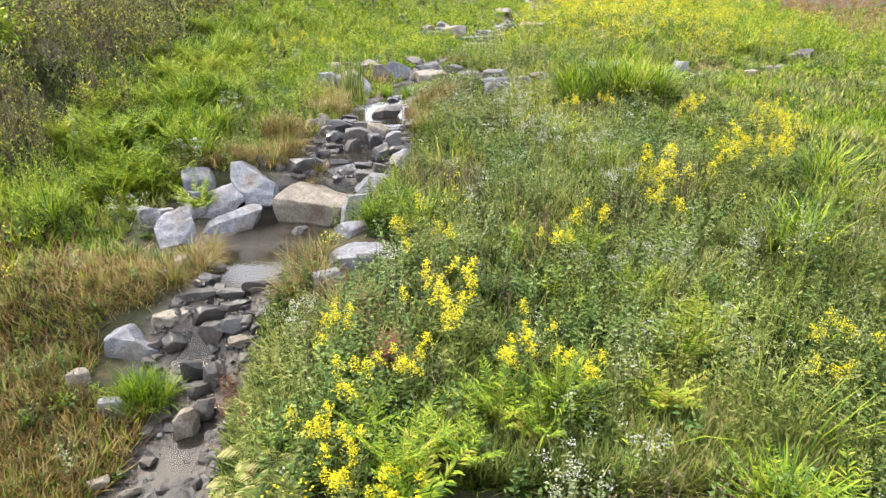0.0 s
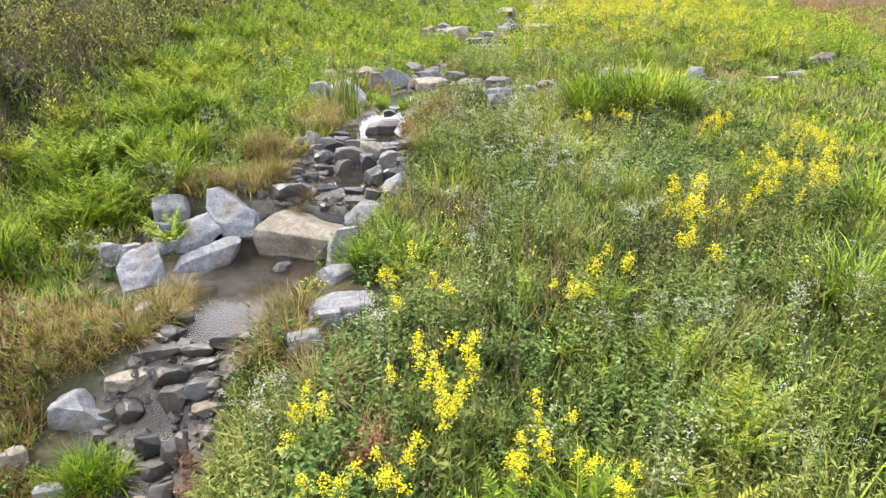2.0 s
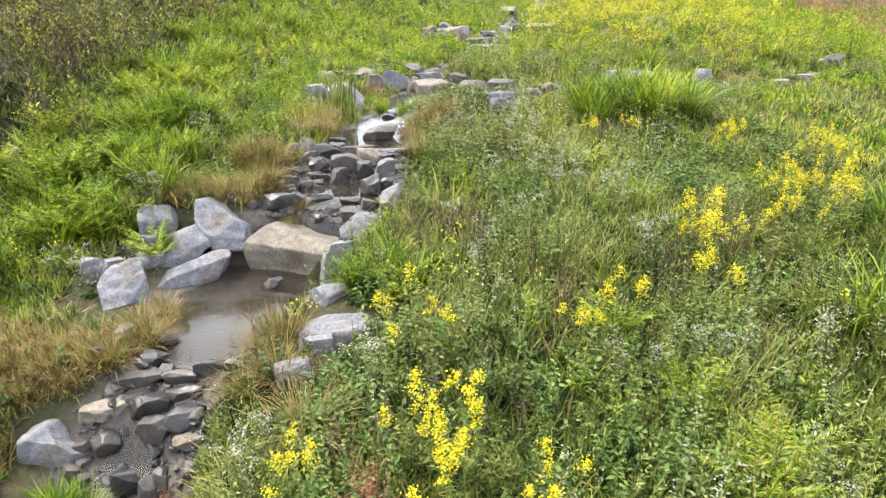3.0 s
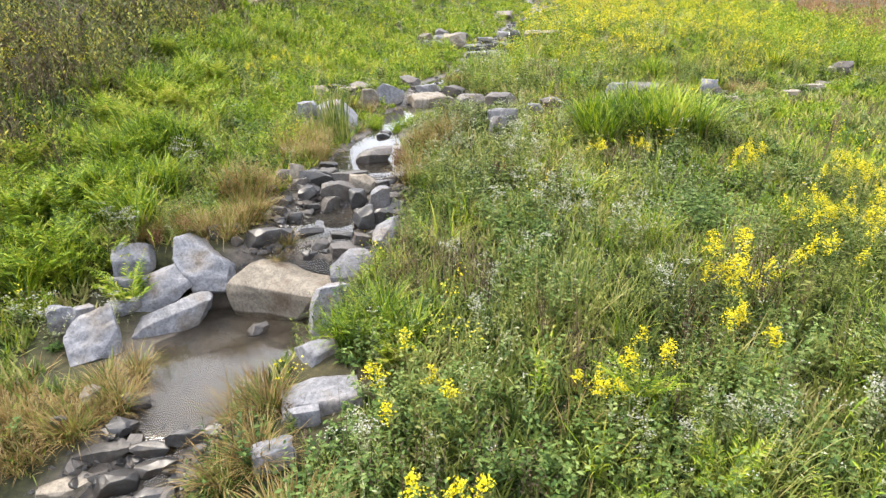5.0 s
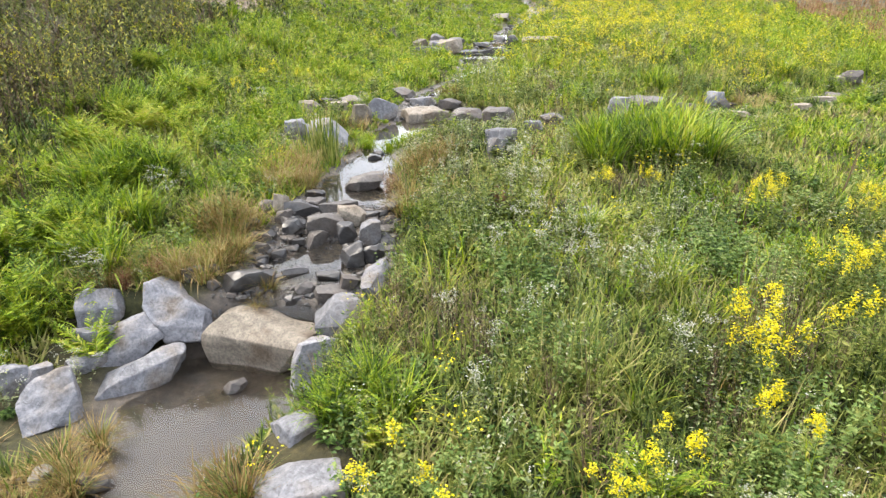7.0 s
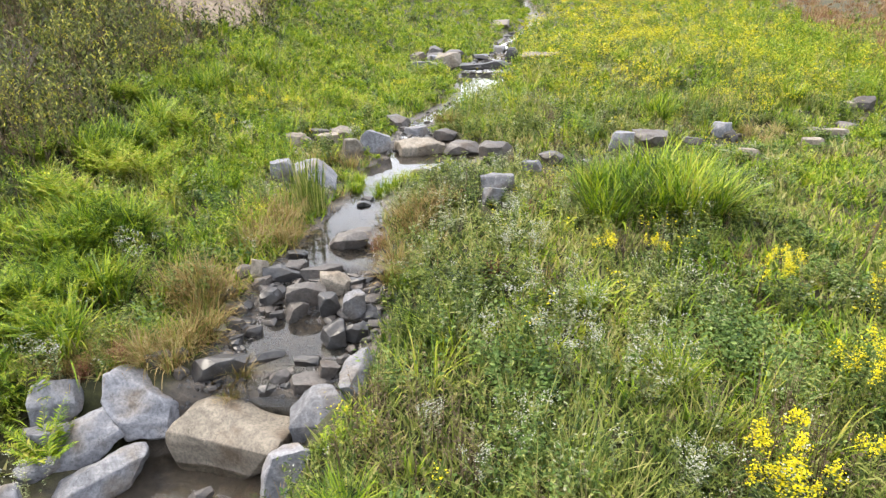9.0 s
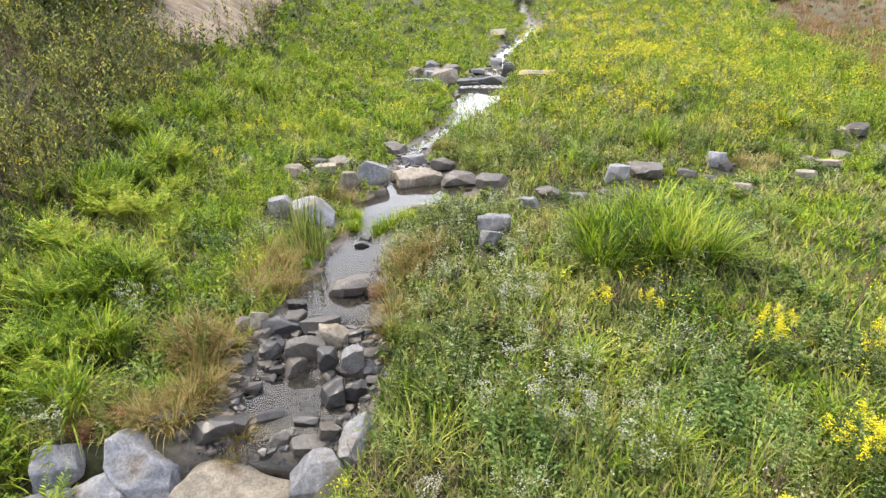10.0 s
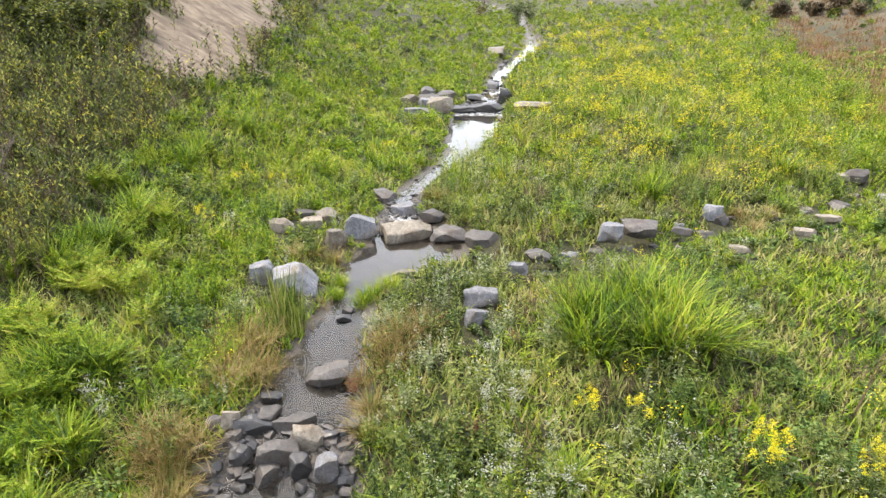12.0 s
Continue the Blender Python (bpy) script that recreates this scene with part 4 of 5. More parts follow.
        w[:, :] *= np.where(far_red > 0.5, np.array([0.2, 0.4, 0.2, 0, 0.3, 0, 1, 0.2, 0.1, 0.1])[:, None], 1)
        for k in range(10):
            w[k] *= np.exp(2.6 * lattice(x * 1.05 + 7 * k, y * 1.05, 60 + k) + 1.2 * lattice(x * 2.6, y * 2.6 + 5 * k, 80 + k))
        c = np.cumsum(w / w.sum(0), 0)
        pick = (rng.rand(n)[None] > c).sum(0)
        tall = 0.55 + 0.75 * rng.rand(n) ** 1.3 + 0.3 * n2
        tall = tall * (1 - 0.12 * left * (1 - smooth(8.8, 10.2, y)))
        tall = tall * (0.45 + 0.55 * smooth(0.0, 1.0, d)) * (1 - 0.5 * np.where(right, pale, 0)) * low * (1 + 0.35 * mound)
        tall = tall * (1 + 0.4 * lattice(x * 0.75, y * 0.75, 45)) * (1 + 0.5 * right * smooth(0.7, 1.6, d) * (1 - smooth(12, 16, y)) * (1 - pale))
        bw = 0.016 * coarse

        def sel(k):
            return P[pick == k], tall[pick == k]

        p, h = sel(0)
        half_p = rng.rand(len(p)) < 0.5
        keep("lime_grass", LIME, "bright lime green arching meadow grass", "grass",
             grass_tufts(rng, p[half_p], 0.6 * h[half_p], per, bw * 1.2, 0.14 * coarse ** 0.5, 0.42, 1.2, levels))
        lv, st, tip = forbs(rng, p[~half_p], 0.66 * h[~half_p], 4, 10 if levels > 1 else 7, 0.13 * coarse ** 0.85, 0.19, 0.3, 0.01, 0.5)
        keep("feathery_weeds", LIME, "feathery lime green weeds not yet in flower", "weeds", lv, st)
        p, h = sel(1)
        keep("meadow_grass", OLIVE, "mixed olive and straw coloured meadow grass", "grass", grass_tufts(rng, p, 0.45 * h, per, bw * 0.85, 0.17 * coarse ** 0.5, 0.35, 0.9, levels))
        p, h = sel(2)
        spire = rng.rand(len(p)) < (0.5 if coarse == 1 else 0.25)
        lv, st, tip = forbs(rng, p[~spire], 0.6 * h[~spire], 5, 10 if levels > 1 else 7, (0.075 if coarse == 1 else 0.095) * coarse ** 0.85, 0.36)
        lv2, st2, tip2 = forbs(rng, p[spire], 0.72 * h[spire], 4, 14 if levels > 1 else 8, 0.1 * coarse ** 0.85, 0.22, 0.13, 0.01, 0.35)
        keep("leafy_weeds", WEED, "dense leafy green meadow weeds", "weeds", lv2, st2)
        some = tip[rng.rand(len(tip)) < 0.07]
        keep("leafy_weeds", WEED, "dense leafy green meadow weeds", "weeds", lv, st)
        keep("white_blossoms", WHITE, "tiny white blossoms scattered among the weeds", "flowers", florets(rng, some, 7, 0.03 * coarse ** 0.6, 0.02 * coarse ** 0.8))
        p, h = sel(3)
        lv, st, tip = forbs(rng, p, 0.64 * h, 5, 11 if levels > 1 else 7, 0.072 * coarse ** 0.85, 0.4)
        some = tip[rng.rand(len(tip)) < 0.28]
        keep("grey_asters", GREY, "grey green bushy asters", "weeds", lv, st)
        keep("white_blossoms", WHITE, "tiny white blossoms scattered among the weeds", "flowers", florets(rng, some, 8, 0.03 * coarse ** 0.6, 0.02 * coarse ** 0.8))
        p, h = sel(4)
        keep("dry_grass", STRAW, "dry straw coloured grass along the banks", "grass", grass_tufts(rng, p, 0.42 * h, per, bw * 0.75, 0.14 * coarse ** 0.5, 0.45, 1.2, levels))
        p, h = sel(5)
        brown = lattice(p[:, 0] * 1.6, p[:, 1] * 1.6, 49) + 0.5 * lattice(p[:, 0] * 0.5, p[:, 1] * 0.5, 50) > 0.28
        lv, st, tip = forbs(rng, p[brown], 1.35 * h[brown], 4, 9 if levels > 1 else 6, 0.1 * coarse ** 0.85, 0.3, 0.13, 0.018, 0.9)
        keep("withered_weeds", BROWN, "tall brown withered weeds on the hillside", "weeds", lv, st)
        p, h = p[~brown], h[~brown]
        lv, st, tip = forbs(rng, p, 1.45 * h, 3, 10 if levels > 1 else 7, 0.15 * coarse ** 0.85, 0.26, 0.12, 0.018, 0.8)
        keep("yellow_blossoms", YELLOW, "small yellow blossoms scattered over the meadow", "flowers", florets(rng, tip[rng.rand(len(tip)) < 0.02], 8, 0.05 * coarse ** 0.5, 0.024 * coarse ** 0.8, 1.2))
        keep("ripening_weeds", DUSK, "tall dull olive weeds ripening on the hillside", "weeds", lv)
        keep("weed_stems", BROWN, "brown upright stems of the ripening weeds", "weeds", st)
        p, h = sel(6)
        keep("russet_grass", RUSSET, "russet brown dry grass in patches", "grass", grass_tufts(rng, p, 0.6 * h, per, bw * 0.9, 0.2 * coarse ** 0.5, 0.3, 0.7, levels))
        p, h = sel(7)
        lv, st, tip = forbs(rng, p, 0.4 * h, 5, 9 if levels > 1 else 6, 0.1 * coarse ** 0.85, 0.44, 0.4)
        keep("deep_green_herbs", DEEP, "low deep green herbs", "weeds", lv, st)
        p, h = sel(8)
        lv, st, tip = forbs(rng, p, 0.8 * h, 3, 8 if levels > 1 else 5, 0.075 * coarse ** 0.8, 0.25, 0.22)
        keep("leafy_weeds", WEED, "dense leafy green meadow weeds", "weeds", lv, st)
        keep("yellow_blossoms", YELLOW, "small yellow blossoms scattered over the meadow", "flowers", florets(rng, tip, 9, 0.06 * coarse ** 0.5, 0.029 * coarse ** 0.85, 0.9))
        p, h = sel(9)
        lv, st, tip = forbs(rng, p, 0.68 * h, 4, 6 if levels > 1 else 4, 0.055 * coarse ** 0.85, 0.4, 0.2, 0.012 * coarse ** 0.5)
        keep("seeding_weeds", BROWN, "brown seeding weeds and dead stems between the green", "weeds", lv, st)
    # short undergrowth between the taller plants
    n = 300000
    y = 4.5 + 56 * rng.rand(n) ** 2.0
    x = (rng.rand(n) * 2 - 1) * (0.76 * y + 1.5)
    mid, half, level = stream_at(y)
    bare = 1 - smooth(-0.8, 0.5, np.abs(x + 10.6 + 0.13 * (y - 33)) - np.clip((y - 31.3) * 0.33, 0, 2.6) + 1.1 * lattice(x * 0.7, y * 0.7, 9))
    ok = (np.abs(x - mid) - half + 0.2 * lattice(x * 1.3, y * 1.3, 31) > 0.2) & ((y < 31) | (rng.rand(n) > bare))
    for bx, by, w in BOULDERS:
        if w > 0.4 and by < 30:
            ok &= ((x - bx) ** 2 + (y - by) ** 2 > (0.5 * w + 0.1) ** 2) & ~((np.abs(x - bx) < 0.5 * w) & (y < by) & (y > by - 0.9))
    x, y, mid = x[ok], y[ok], mid[ok]
    P = np.stack([x, y, land(x, y)], -1)
    # tone drops on the near right: shade of the gaps painted as darker blades
    tone = rng.rand(len(x)) * 0.5 + 0.5 * lattice(x * 0.6, y * 0.6, 47) + np.where((x < mid) & (x > -8), 0.12, -0.1) - 0.45 * (x > mid) * (1 - smooth(9, 14, y)) + 0.25 * smooth(4, 7, x) * smooth(11, 14, y) - 0.5 * smooth(7.5, 8.5, -x)
    dry = (x < mid) & (x > -7.5) & (y + 0.9 * lattice(x * 0.7, y * 0.7, 48) < 9.6) & (rng.rand(len(x)) < 0.75)
    tone = np.where(dry, 9.0, tone)
    for name, material, label, which in (("dry_undergrowth", STRAW, "short dry grass on the lower bank", tone > 5), ("undergrowth", OLIVE, "short grass undergrowth of the meadow", (tone >= -0.05) & (tone < 0.4)),
                                         ("green_undergrowth", LIME, "short bright green grass between the weeds", (tone >= 0.4) & (tone < 5)),
                                         ("dark_undergrowth", WEED, "short dark green growth under the weeds, gap shade in its colour", tone < -0.05)):
        k = int(which.sum())
        q = P[which]
        far = 1 + q[:, 1] / 12
        keep(name, material, label, "grass", blades(q, rng.uniform(0.14, 0.36, k), rng.uniform(0.014, 0.03, k) * far, rng.uniform(0, 6.3, k), rng.uniform(0.1, 0.9, k), rng.uniform(0.2, 1.0, k), 1))
    # the meadow goes on, thinner, beside and behind the way
    n = 7000
    rim = np.random.RandomState(12)
    x, y = rim.uniform(-24, 24, n), rim.uniform(-14, 22, n)
    mid, half, level = stream_at(y)
    ok = (np.abs(x - mid) - half > 0.3) & ((y < 3.6) | (np.abs(x) > 0.72 * y + 1.3))
    P = np.stack([x, y, land(x, y)], -1)[ok]
    kind = rim.rand(len(P)) + 0.3 * lattice(P[:, 0] * 0.5, P[:, 1] * 0.5, 46)
    h = rim.uniform(0.3, 0.65, len(P))
    for name, part_of in (("lime_grass", kind < 0.35), ("meadow_grass", (kind >= 0.35) & (kind < 0.75)), ("dry_grass", kind >= 0.75)):
        heap[name][3].append(grass_tufts(rim, P[part_of], h[part_of], 9, 0.04, 0.25, 0.4, 1.0, 1))
    for name, (material, label, category, pieces) in heap.items():
        tagged(new(name, tri_mesh(name, pieces, material)), label, category, kind="stuff")


meadow()

ORIGIN = np.zeros((1, 3))
MADE = {}


def variants(kind, count, build):
    """The built originals of a kind, made on first use."""
    if kind not in MADE:
        MADE[kind] = [build(np.random.RandomState(500 + 31 * k + len(kind))) for k in range(count)]
        MADE[kind + " used"] = set()
    return MADE[kind]


def stand(kind, originals, x, y, size):
    """Sets one plant of the kind on the ground: each original once, then copies."""
    rng = random.Random(round(x * 131 + y * 977))
    k = rng.randrange(len(originals))
    m = pose(x, y, float(land(x, y)) - 0.02, rng.uniform(-5, 5), rng.uniform(-5, 5), rng.uniform(0, 360)) @ Matrix.Diagonal((size, size, size, 1))
    used = MADE[kind + " used"]
    if k not in used:
        used.add(k)
        originals[k].matrix_basis = m
        return originals[k]
    src = originals[k]
    ob = copy_thing(src, Matrix())
    ob.matrix_basis = m
    return ob


def thing(name, label, category, group):
    return tagged(new(name), label, category, group)


def leafy_plant(rng, name, label, category, group, stems, height, per_stem, leaf, slim, lean, leaf_m, stem_m, crown):
    """A plant of single stems, each with its own flower head, in one mass of foliage."""
    ob = thing(name, label, category, group)
    lv, st, tip = forbs(rng, rng.normal(0, 0.07, (stems, 3)) * [1, 1, 0], height, 1, per_stem, leaf, slim, lean, 0.011)
    tagged(part("foliage", tri_mesh("foliage", [lv], leaf_m), leaf_m, ob), kind="stuff")
    V, T = st
    for k in range(stems):
        stalk = part("stem", tri_mesh("stem", [(V[3 * k:3 * k + 3], np.array([[0, 1, 2]]))], stem_m), stem_m, ob)
        crown(rng, tip[k], stalk)
    return ob


def plume(rng, t, stalk):
    a = rng.uniform(0, 6.3, 9)
    s = np.linspace(0.1, 1.0, 9)
    reach = 0.085 * (1.1 - s)
    c = t + np.stack([np.cos(a) * reach, np.sin(a) * reach, (s - 0.7) * 0.17], -1)
    c2 = t + np.stack([np.cos(a) * reach * 0.4, np.sin(a) * reach * 0.4, (s - 0.7) * 0.17], -1)
    me = tri_mesh("flower_plume", [florets(rng, c, 7, 0.02, 0.022, 0.9), florets(rng, c2, 4, 0.017, 0.022, 0.9)], YELLOW)
    tagged(part("flower_plume", me, YELLOW, stalk, "bright yellow plume of tiny flowers"), kind="stuff")


def white_head(rng, t, stalk):
    me = tri_mesh("flower_head", [florets(rng, t[None], 22, 0.055, 0.026, 0.4)], WHITE)
    tagged(part("flower_head", me, WHITE, stalk, "flat cluster of small white flowers"), kind="stuff")


def goldenrod(x, y, h):
    def build(rng):
        return leafy_plant(rng, "goldenrod", "goldenrod plant with yellow plumes on leafy stems in the meadow", "wildflower", "goldenrods",
                           6, 0.9, 24, 0.12, 0.22, 0.2, WEED, OLIVE, plume)
    stand("goldenrod", variants("goldenrod", 5, build), x, y, h / 0.95)


def switchgrass(x, y, h):
    def build(rng):
        ob = thing("grass_clump", "clump of tall lime green arching grass in the meadow", "grass clump", "tall grass clumps")
        P = rng.normal(0, 0.17, (6, 3)) * [1, 1, 0]
        g = grass_tufts(rng, P, 1.2, 24, 0.03, 0.1, 0.36, 1.25, 4)
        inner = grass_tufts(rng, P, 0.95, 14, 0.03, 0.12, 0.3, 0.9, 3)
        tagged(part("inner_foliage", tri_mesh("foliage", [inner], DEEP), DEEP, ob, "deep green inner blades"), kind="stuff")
        tagged(part("foliage", tri_mesh("foliage", [g], LIME), LIME, ob), kind="stuff")
        d = grass_tufts(rng, P[:4], 0.75, 9, 0.012, 0.12, 0.5, 1.3, 3)
        tagged(part("dry_foliage", tri_mesh("foliage", [d], STRAW), STRAW, ob, "withered straw coloured blades"), kind="stuff")
        return ob
    stand("switchgrass", variants("switchgrass", 5, build), x, y, h)


def feather_weed(x, y, h):
    def build(rng):
        ob = thing("feathery_weed", "bushy lime green weed with feathery arching stems", "weed", "feathery weeds")
        fronds, stalks = [], []
        for k in range(15):
            a, lean, arch = rng.uniform(0, 6.3), rng.uniform(0.05, 0.4), rng.uniform(0.4, 1.1)
            ln = rng.uniform(0.75, 1.15)
            s = np.linspace(0.12, 1.0, 26)
            ang = lean + arch * s
            out = np.cumsum(np.sin(ang)) * ln / 26
            z = np.cumsum(np.cos(ang)) * ln / 26
            c = np.stack([np.cos(a) * out, np.sin(a) * out, z], -1)
            along = np.stack([np.cos(a) * np.sin(ang), np.sin(a) * np.sin(ang), np.cos(ang)], -1)
            for q in (-1, 1):
                side = np.array([-np.sin(a), np.cos(a), 0.0]) * q
                way = along * 0.7 + side + rng.normal(0, 0.2, (26, 3)) + np.array([0, 0, 0.1])
                size = (0.13 * np.sin(np.pi * np.clip(s, 0.15, 0.95)) + 0.035) * rng.uniform(0.8, 1.2, 26)
                fronds.append(leaves(c, way, size, size * 0.2, rng.normal(0, 0.4, 26)))
            stalks.append(blades(ORIGIN, np.array([ln]), np.array([0.012]), np.array([a]), np.array([lean]), np.array([arch]), 4))
        tagged(part("foliage", tri_mesh("foliage", fronds, LIME), LIME, ob), kind="stuff")
        tagged(part("stalk_foliage", tri_mesh("stems", stalks, OLIVE), OLIVE, ob), kind="stuff")
        return ob
    stand("feather_weed", variants("feather_weed", 4, build), x, y, h)


def sedge(x, y, h):
    def build(rng):
        ob = thing("sedge_tussock", "tawny sedge tussock drooping on the stream bank", "sedge", "bank sedges")
        P = rng.normal(0, 0.1, (5, 3)) * [1, 1, 0]
        tagged(part("foliage", tri_mesh("foliage", [grass_tufts(rng, P, 1.0, 34, 0.016, 0.12, 0.42, 1.5, 4)], STRAW), STRAW, ob), kind="stuff")
        tagged(part("inner_foliage", tri_mesh("foliage", [grass_tufts(rng, P, 0.85, 14, 0.018, 0.12, 0.35, 1.2, 3)], OLIVE), OLIVE, ob, "olive green inner blades"), kind="stuff")
        return ob
    stand("sedge", variants("sedge", 4, build), x, y, h * 1.3)


def green_tuft(x, y, h):
    def build(rng):
        ob = thing("grass_tuft", "vivid green low grass tuft at the water", "grass tuft", "green tufts at the water")
        P = rng.normal(0, 0.2, (8, 3)) * [1, 1, 0]
        tagged(part("foliage", tri_mesh("foliage", [grass_tufts(rng, P, 1.0, 34, 0.03, 0.18, 0.4, 1.0, 3)], LIME), LIME, ob), kind="stuff")
        return ob
    stand("green_tuft", variants("green_tuft", 3, build), x, y, h)


def cattail(x, y, h):
    def build(rng):
        ob = thing("cattail_clump", "clump of tall upright green cattail leaves beside the pool", "cattails", "cattails")
        P = rng.normal(0, 0.12, (4, 3)) * [1, 1, 0]
        tagged(part("foliage", tri_mesh("foliage", [grass_tufts(rng, P, 1.0, 9, 0.02, 0.08, 0.12, 0.15, 4)], OLIVE), OLIVE, ob), kind="stuff")
        return ob
    stand("cattail", variants("cattail", 2, build), x, y, h)


def boneset(x, y, h):
    def build(rng):
        return leafy_plant(rng, "white_aster", "bushy grey green aster with clusters of small white flowers", "wildflower", "white asters",
                           9, 0.88, 18, 0.085, 0.4, 0.26, GREY, BROWN, white_head)
    stand("boneset", variants("boneset", 4, build), x, y, h / 0.95)


def red_weed(x, y, h):
    def build(rng):
        ob = thing("reddening_weed", "low weed with reddish brown autumn leaves", "weed", "reddening weeds")
        lv, st, tip = forbs(rng, rng.normal(0, 0.1, (4, 3)) * [1, 1, 0], 0.9, 5, 14, 0.12, 0.36, 0.35, 0.01)
        tagged(part("foliage", tri_mesh("foliage", [lv], RED), RED, ob), kind="stuff")
        tagged(part("stalk_foliage", tri_mesh("stems", [st], BROWN), BROWN, ob), kind="stuff")
        return ob
    stand("red_weed", variants("red_weed", 3, build), x, y, h)


def sumac_sprout(x, y, h):
    def build(rng):
        ob = thing("sumac_sprout", "young sumac with yellowing feathered fronds at the bank", "shrub", "sumac sprouts")
        pieces, stalks = [], []
        for k in range(7):
            a = rng.uniform(0, 6.3)
            s = np.linspace(0.15, 1, 11)
            c = np.stack([np.cos(a) * s * 0.55, np.sin(a) * s * 0.55, 0.55 + 0.5 * s - 0.55 * s ** 2], -1)
            for q in (-1, 1):
                way = np.stack([np.cos(a + q * 1.1) + 0 * s, np.sin(a + q * 1.1) + 0 * s, -0.25 + 0 * s], -1)
                pieces.append(leaves(c, way, 0.2 * np.sin(np.pi * np.clip(s, 0.12, 0.93)) + 0.05, 0.05 + 0 * s, rng.normal(0, 0.2, 11)))
            stalks.append(blades(np.array([[0, 0, 0.35]]), np.array([0.75]), np.array([0.02]), np.array([a]), np.array([0.5]), np.array([1.0]), 4))
        stalks.append(blades(ORIGIN, np.array([0.8]), np.array([0.035]), np.array([0.0]), np.array([0.05]), np.array([0.0]), 3))
        tagged(part("frond_foliage", tri_mesh("foliage", pieces, OLIVE), OLIVE, ob, "yellow green feathered leaflets"), kind="stuff")
        part("stems", tri_mesh("stems", stalks, BROWN), BROWN, ob)
        return ob
    stand("sumac_sprout", variants("sumac_sprout", 3, build), x, y, h)


def dead_stalk(x, y, h):
    def build(rng):
        ob = thing("dead_stalk", "dead brown weed stalk standing above the grass", "stalk", "dead stalks")
        st = [blades(np.array([[dx, dy, 0]]), np.array([1.0]), np.array([0.022]), np.array([a]), np.array([0.05]), np.array([0.0]), 4)
              for dx, dy, a in ((0, 0, 0.0), (0, 0, 1.57), (0.01, 0, 0.8))]
        st.append(blades(np.array([[0, 0, 0.5], [0, 0, 0.62], [0, 0, 0.75]]), np.array([0.22, 0.2, 0.15]), np.full(3, 0.012), np.array([0.4, 2.6, 4.4]), np.full(3, 0.5), np.full(3, -0.2), 2))
        part("stem", tri_mesh("stem", st, BROWN), BROWN, ob)
        seed = florets(rng, np.array([[0.05, 0, 0.95], [0.04, 0, 0.86], [0.1, 0.03, 0.72]]), 20, 0.02, 0.025, 2.0)
        tagged(part("seed_head", tri_mesh("seed_head", [seed], BROWN), BROWN, ob), kind="stuff")
        return ob
    stand("dead_stalk", variants("dead_stalk", 2, build), x, y, h)



# ---- plants that can be told apart ----
# clumps of goldenrod: x, y, plants, reach, height
for gx, gy, count, reach, tall in (
        (3.5, 10.0, 3, 0.08, 1.16), (4.35, 9.95, 1, 0.05, 1.05), (5.8, 11.5, 5, 0.3, 1.05), (1.68, 8.45, 1, 0.1, 1.0), (2.12, 8.6, 1, 0.1, 1.0),
        (0.34, 6.66, 1, 0.14, 1.05), (-0.08, 6.45, 1, 0.1, 1.0), (-0.95, 6.1, 1, 0.08, 0.95), (3.0, 8.9, 1, 0.1, 0.95), (-0.28, 8.2, 1, 0.05, 1.0),
        (5.62, 13.5, 2, 0.2, 0.95), (6.5, 13.5, 3, 0.25, 1.0), (3.5, 14.5, 2, 0.25, 0.85), (0.33, 5.85, 1, 0.16, 1.0), (-0.85, 5.3, 1, 0.05, 0.85),
        (-0.3, 5.5, 1, 0.1, 0.9), (-0.91, 4.4, 1, 0.12, 0.85), (-0.68, 4.15, 3, 0.14, 0.85), (-0.33, 3.7, 1, 0.1, 0.85), (0.6, 5.5, 1, 0.1, 0.9),
        (0.92, 5.9, 1, 0.1, 0.9), (1.55, 5.27, 1, 0.05, 0.8), (4.03, 5.56, 1, 0.05, 0.85), (4.24, 6.14, 1, 0.05, 0.85), (6.9, 12.2, 2, 0.3, 0.9)):
    rng = random.Random(round(gx * 100 + gy * 17))
    for k in range(count):
        goldenrod(gx + rng.gauss(0, reach), gy + rng.gauss(0, reach), tall * rng.uniform(0.85, 1.08))
goldenrod(-5.60, 25.88, 0.87)
goldenrod(-5.80, 25.67, 0.80)
goldenrod(-3.37, 41.65, 0.81)
goldenrod(-3.45, 39.69, 0.83)
goldenrod(-1.50, 31.29, 0.96)
goldenrod(11.97, 28.00, 0.88)
goldenrod(10.79, 28.49, 0.84)
goldenrod(11.68, 31.20, 0.81)
goldenrod(9.02, 30.49, 0.81)
goldenrod(8.28, 28.72, 0.83)
goldenrod(13.59, 49.30, 0.94)
goldenrod(10.79, 35.39, 0.83)
goldenrod(10.11, 40.43, 0.81)
goldenrod(12.02, 34.55, 0.90)
goldenrod(7.34, 33.59, 0.85)
goldenrod(5.76, 30.38, 1.00)
goldenrod(-4.63, 25.46, 0.82)
goldenrod(-5.73, 22.01, 0.91)
goldenrod(12.29, 33.37, 0.95)
goldenrod(14.47, 44.33, 0.88)
goldenrod(7.10, 29.70, 1.00)
goldenrod(11.59, 29.91, 0.90)
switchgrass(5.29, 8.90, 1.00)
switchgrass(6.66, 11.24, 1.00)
switchgrass(12.54, 27.86, 1.00)
switchgrass(-5.31, 14.52, 0.90)
switchgrass(-5.37, 16.06, 0.90)
switchgrass(-6.45, 15.28, 0.90)
switchgrass(-5.88, 12.11, 0.80)
switchgrass(-6.28, 11.79, 0.80)
switchgrass(-6.93, 10.66, 0.80)
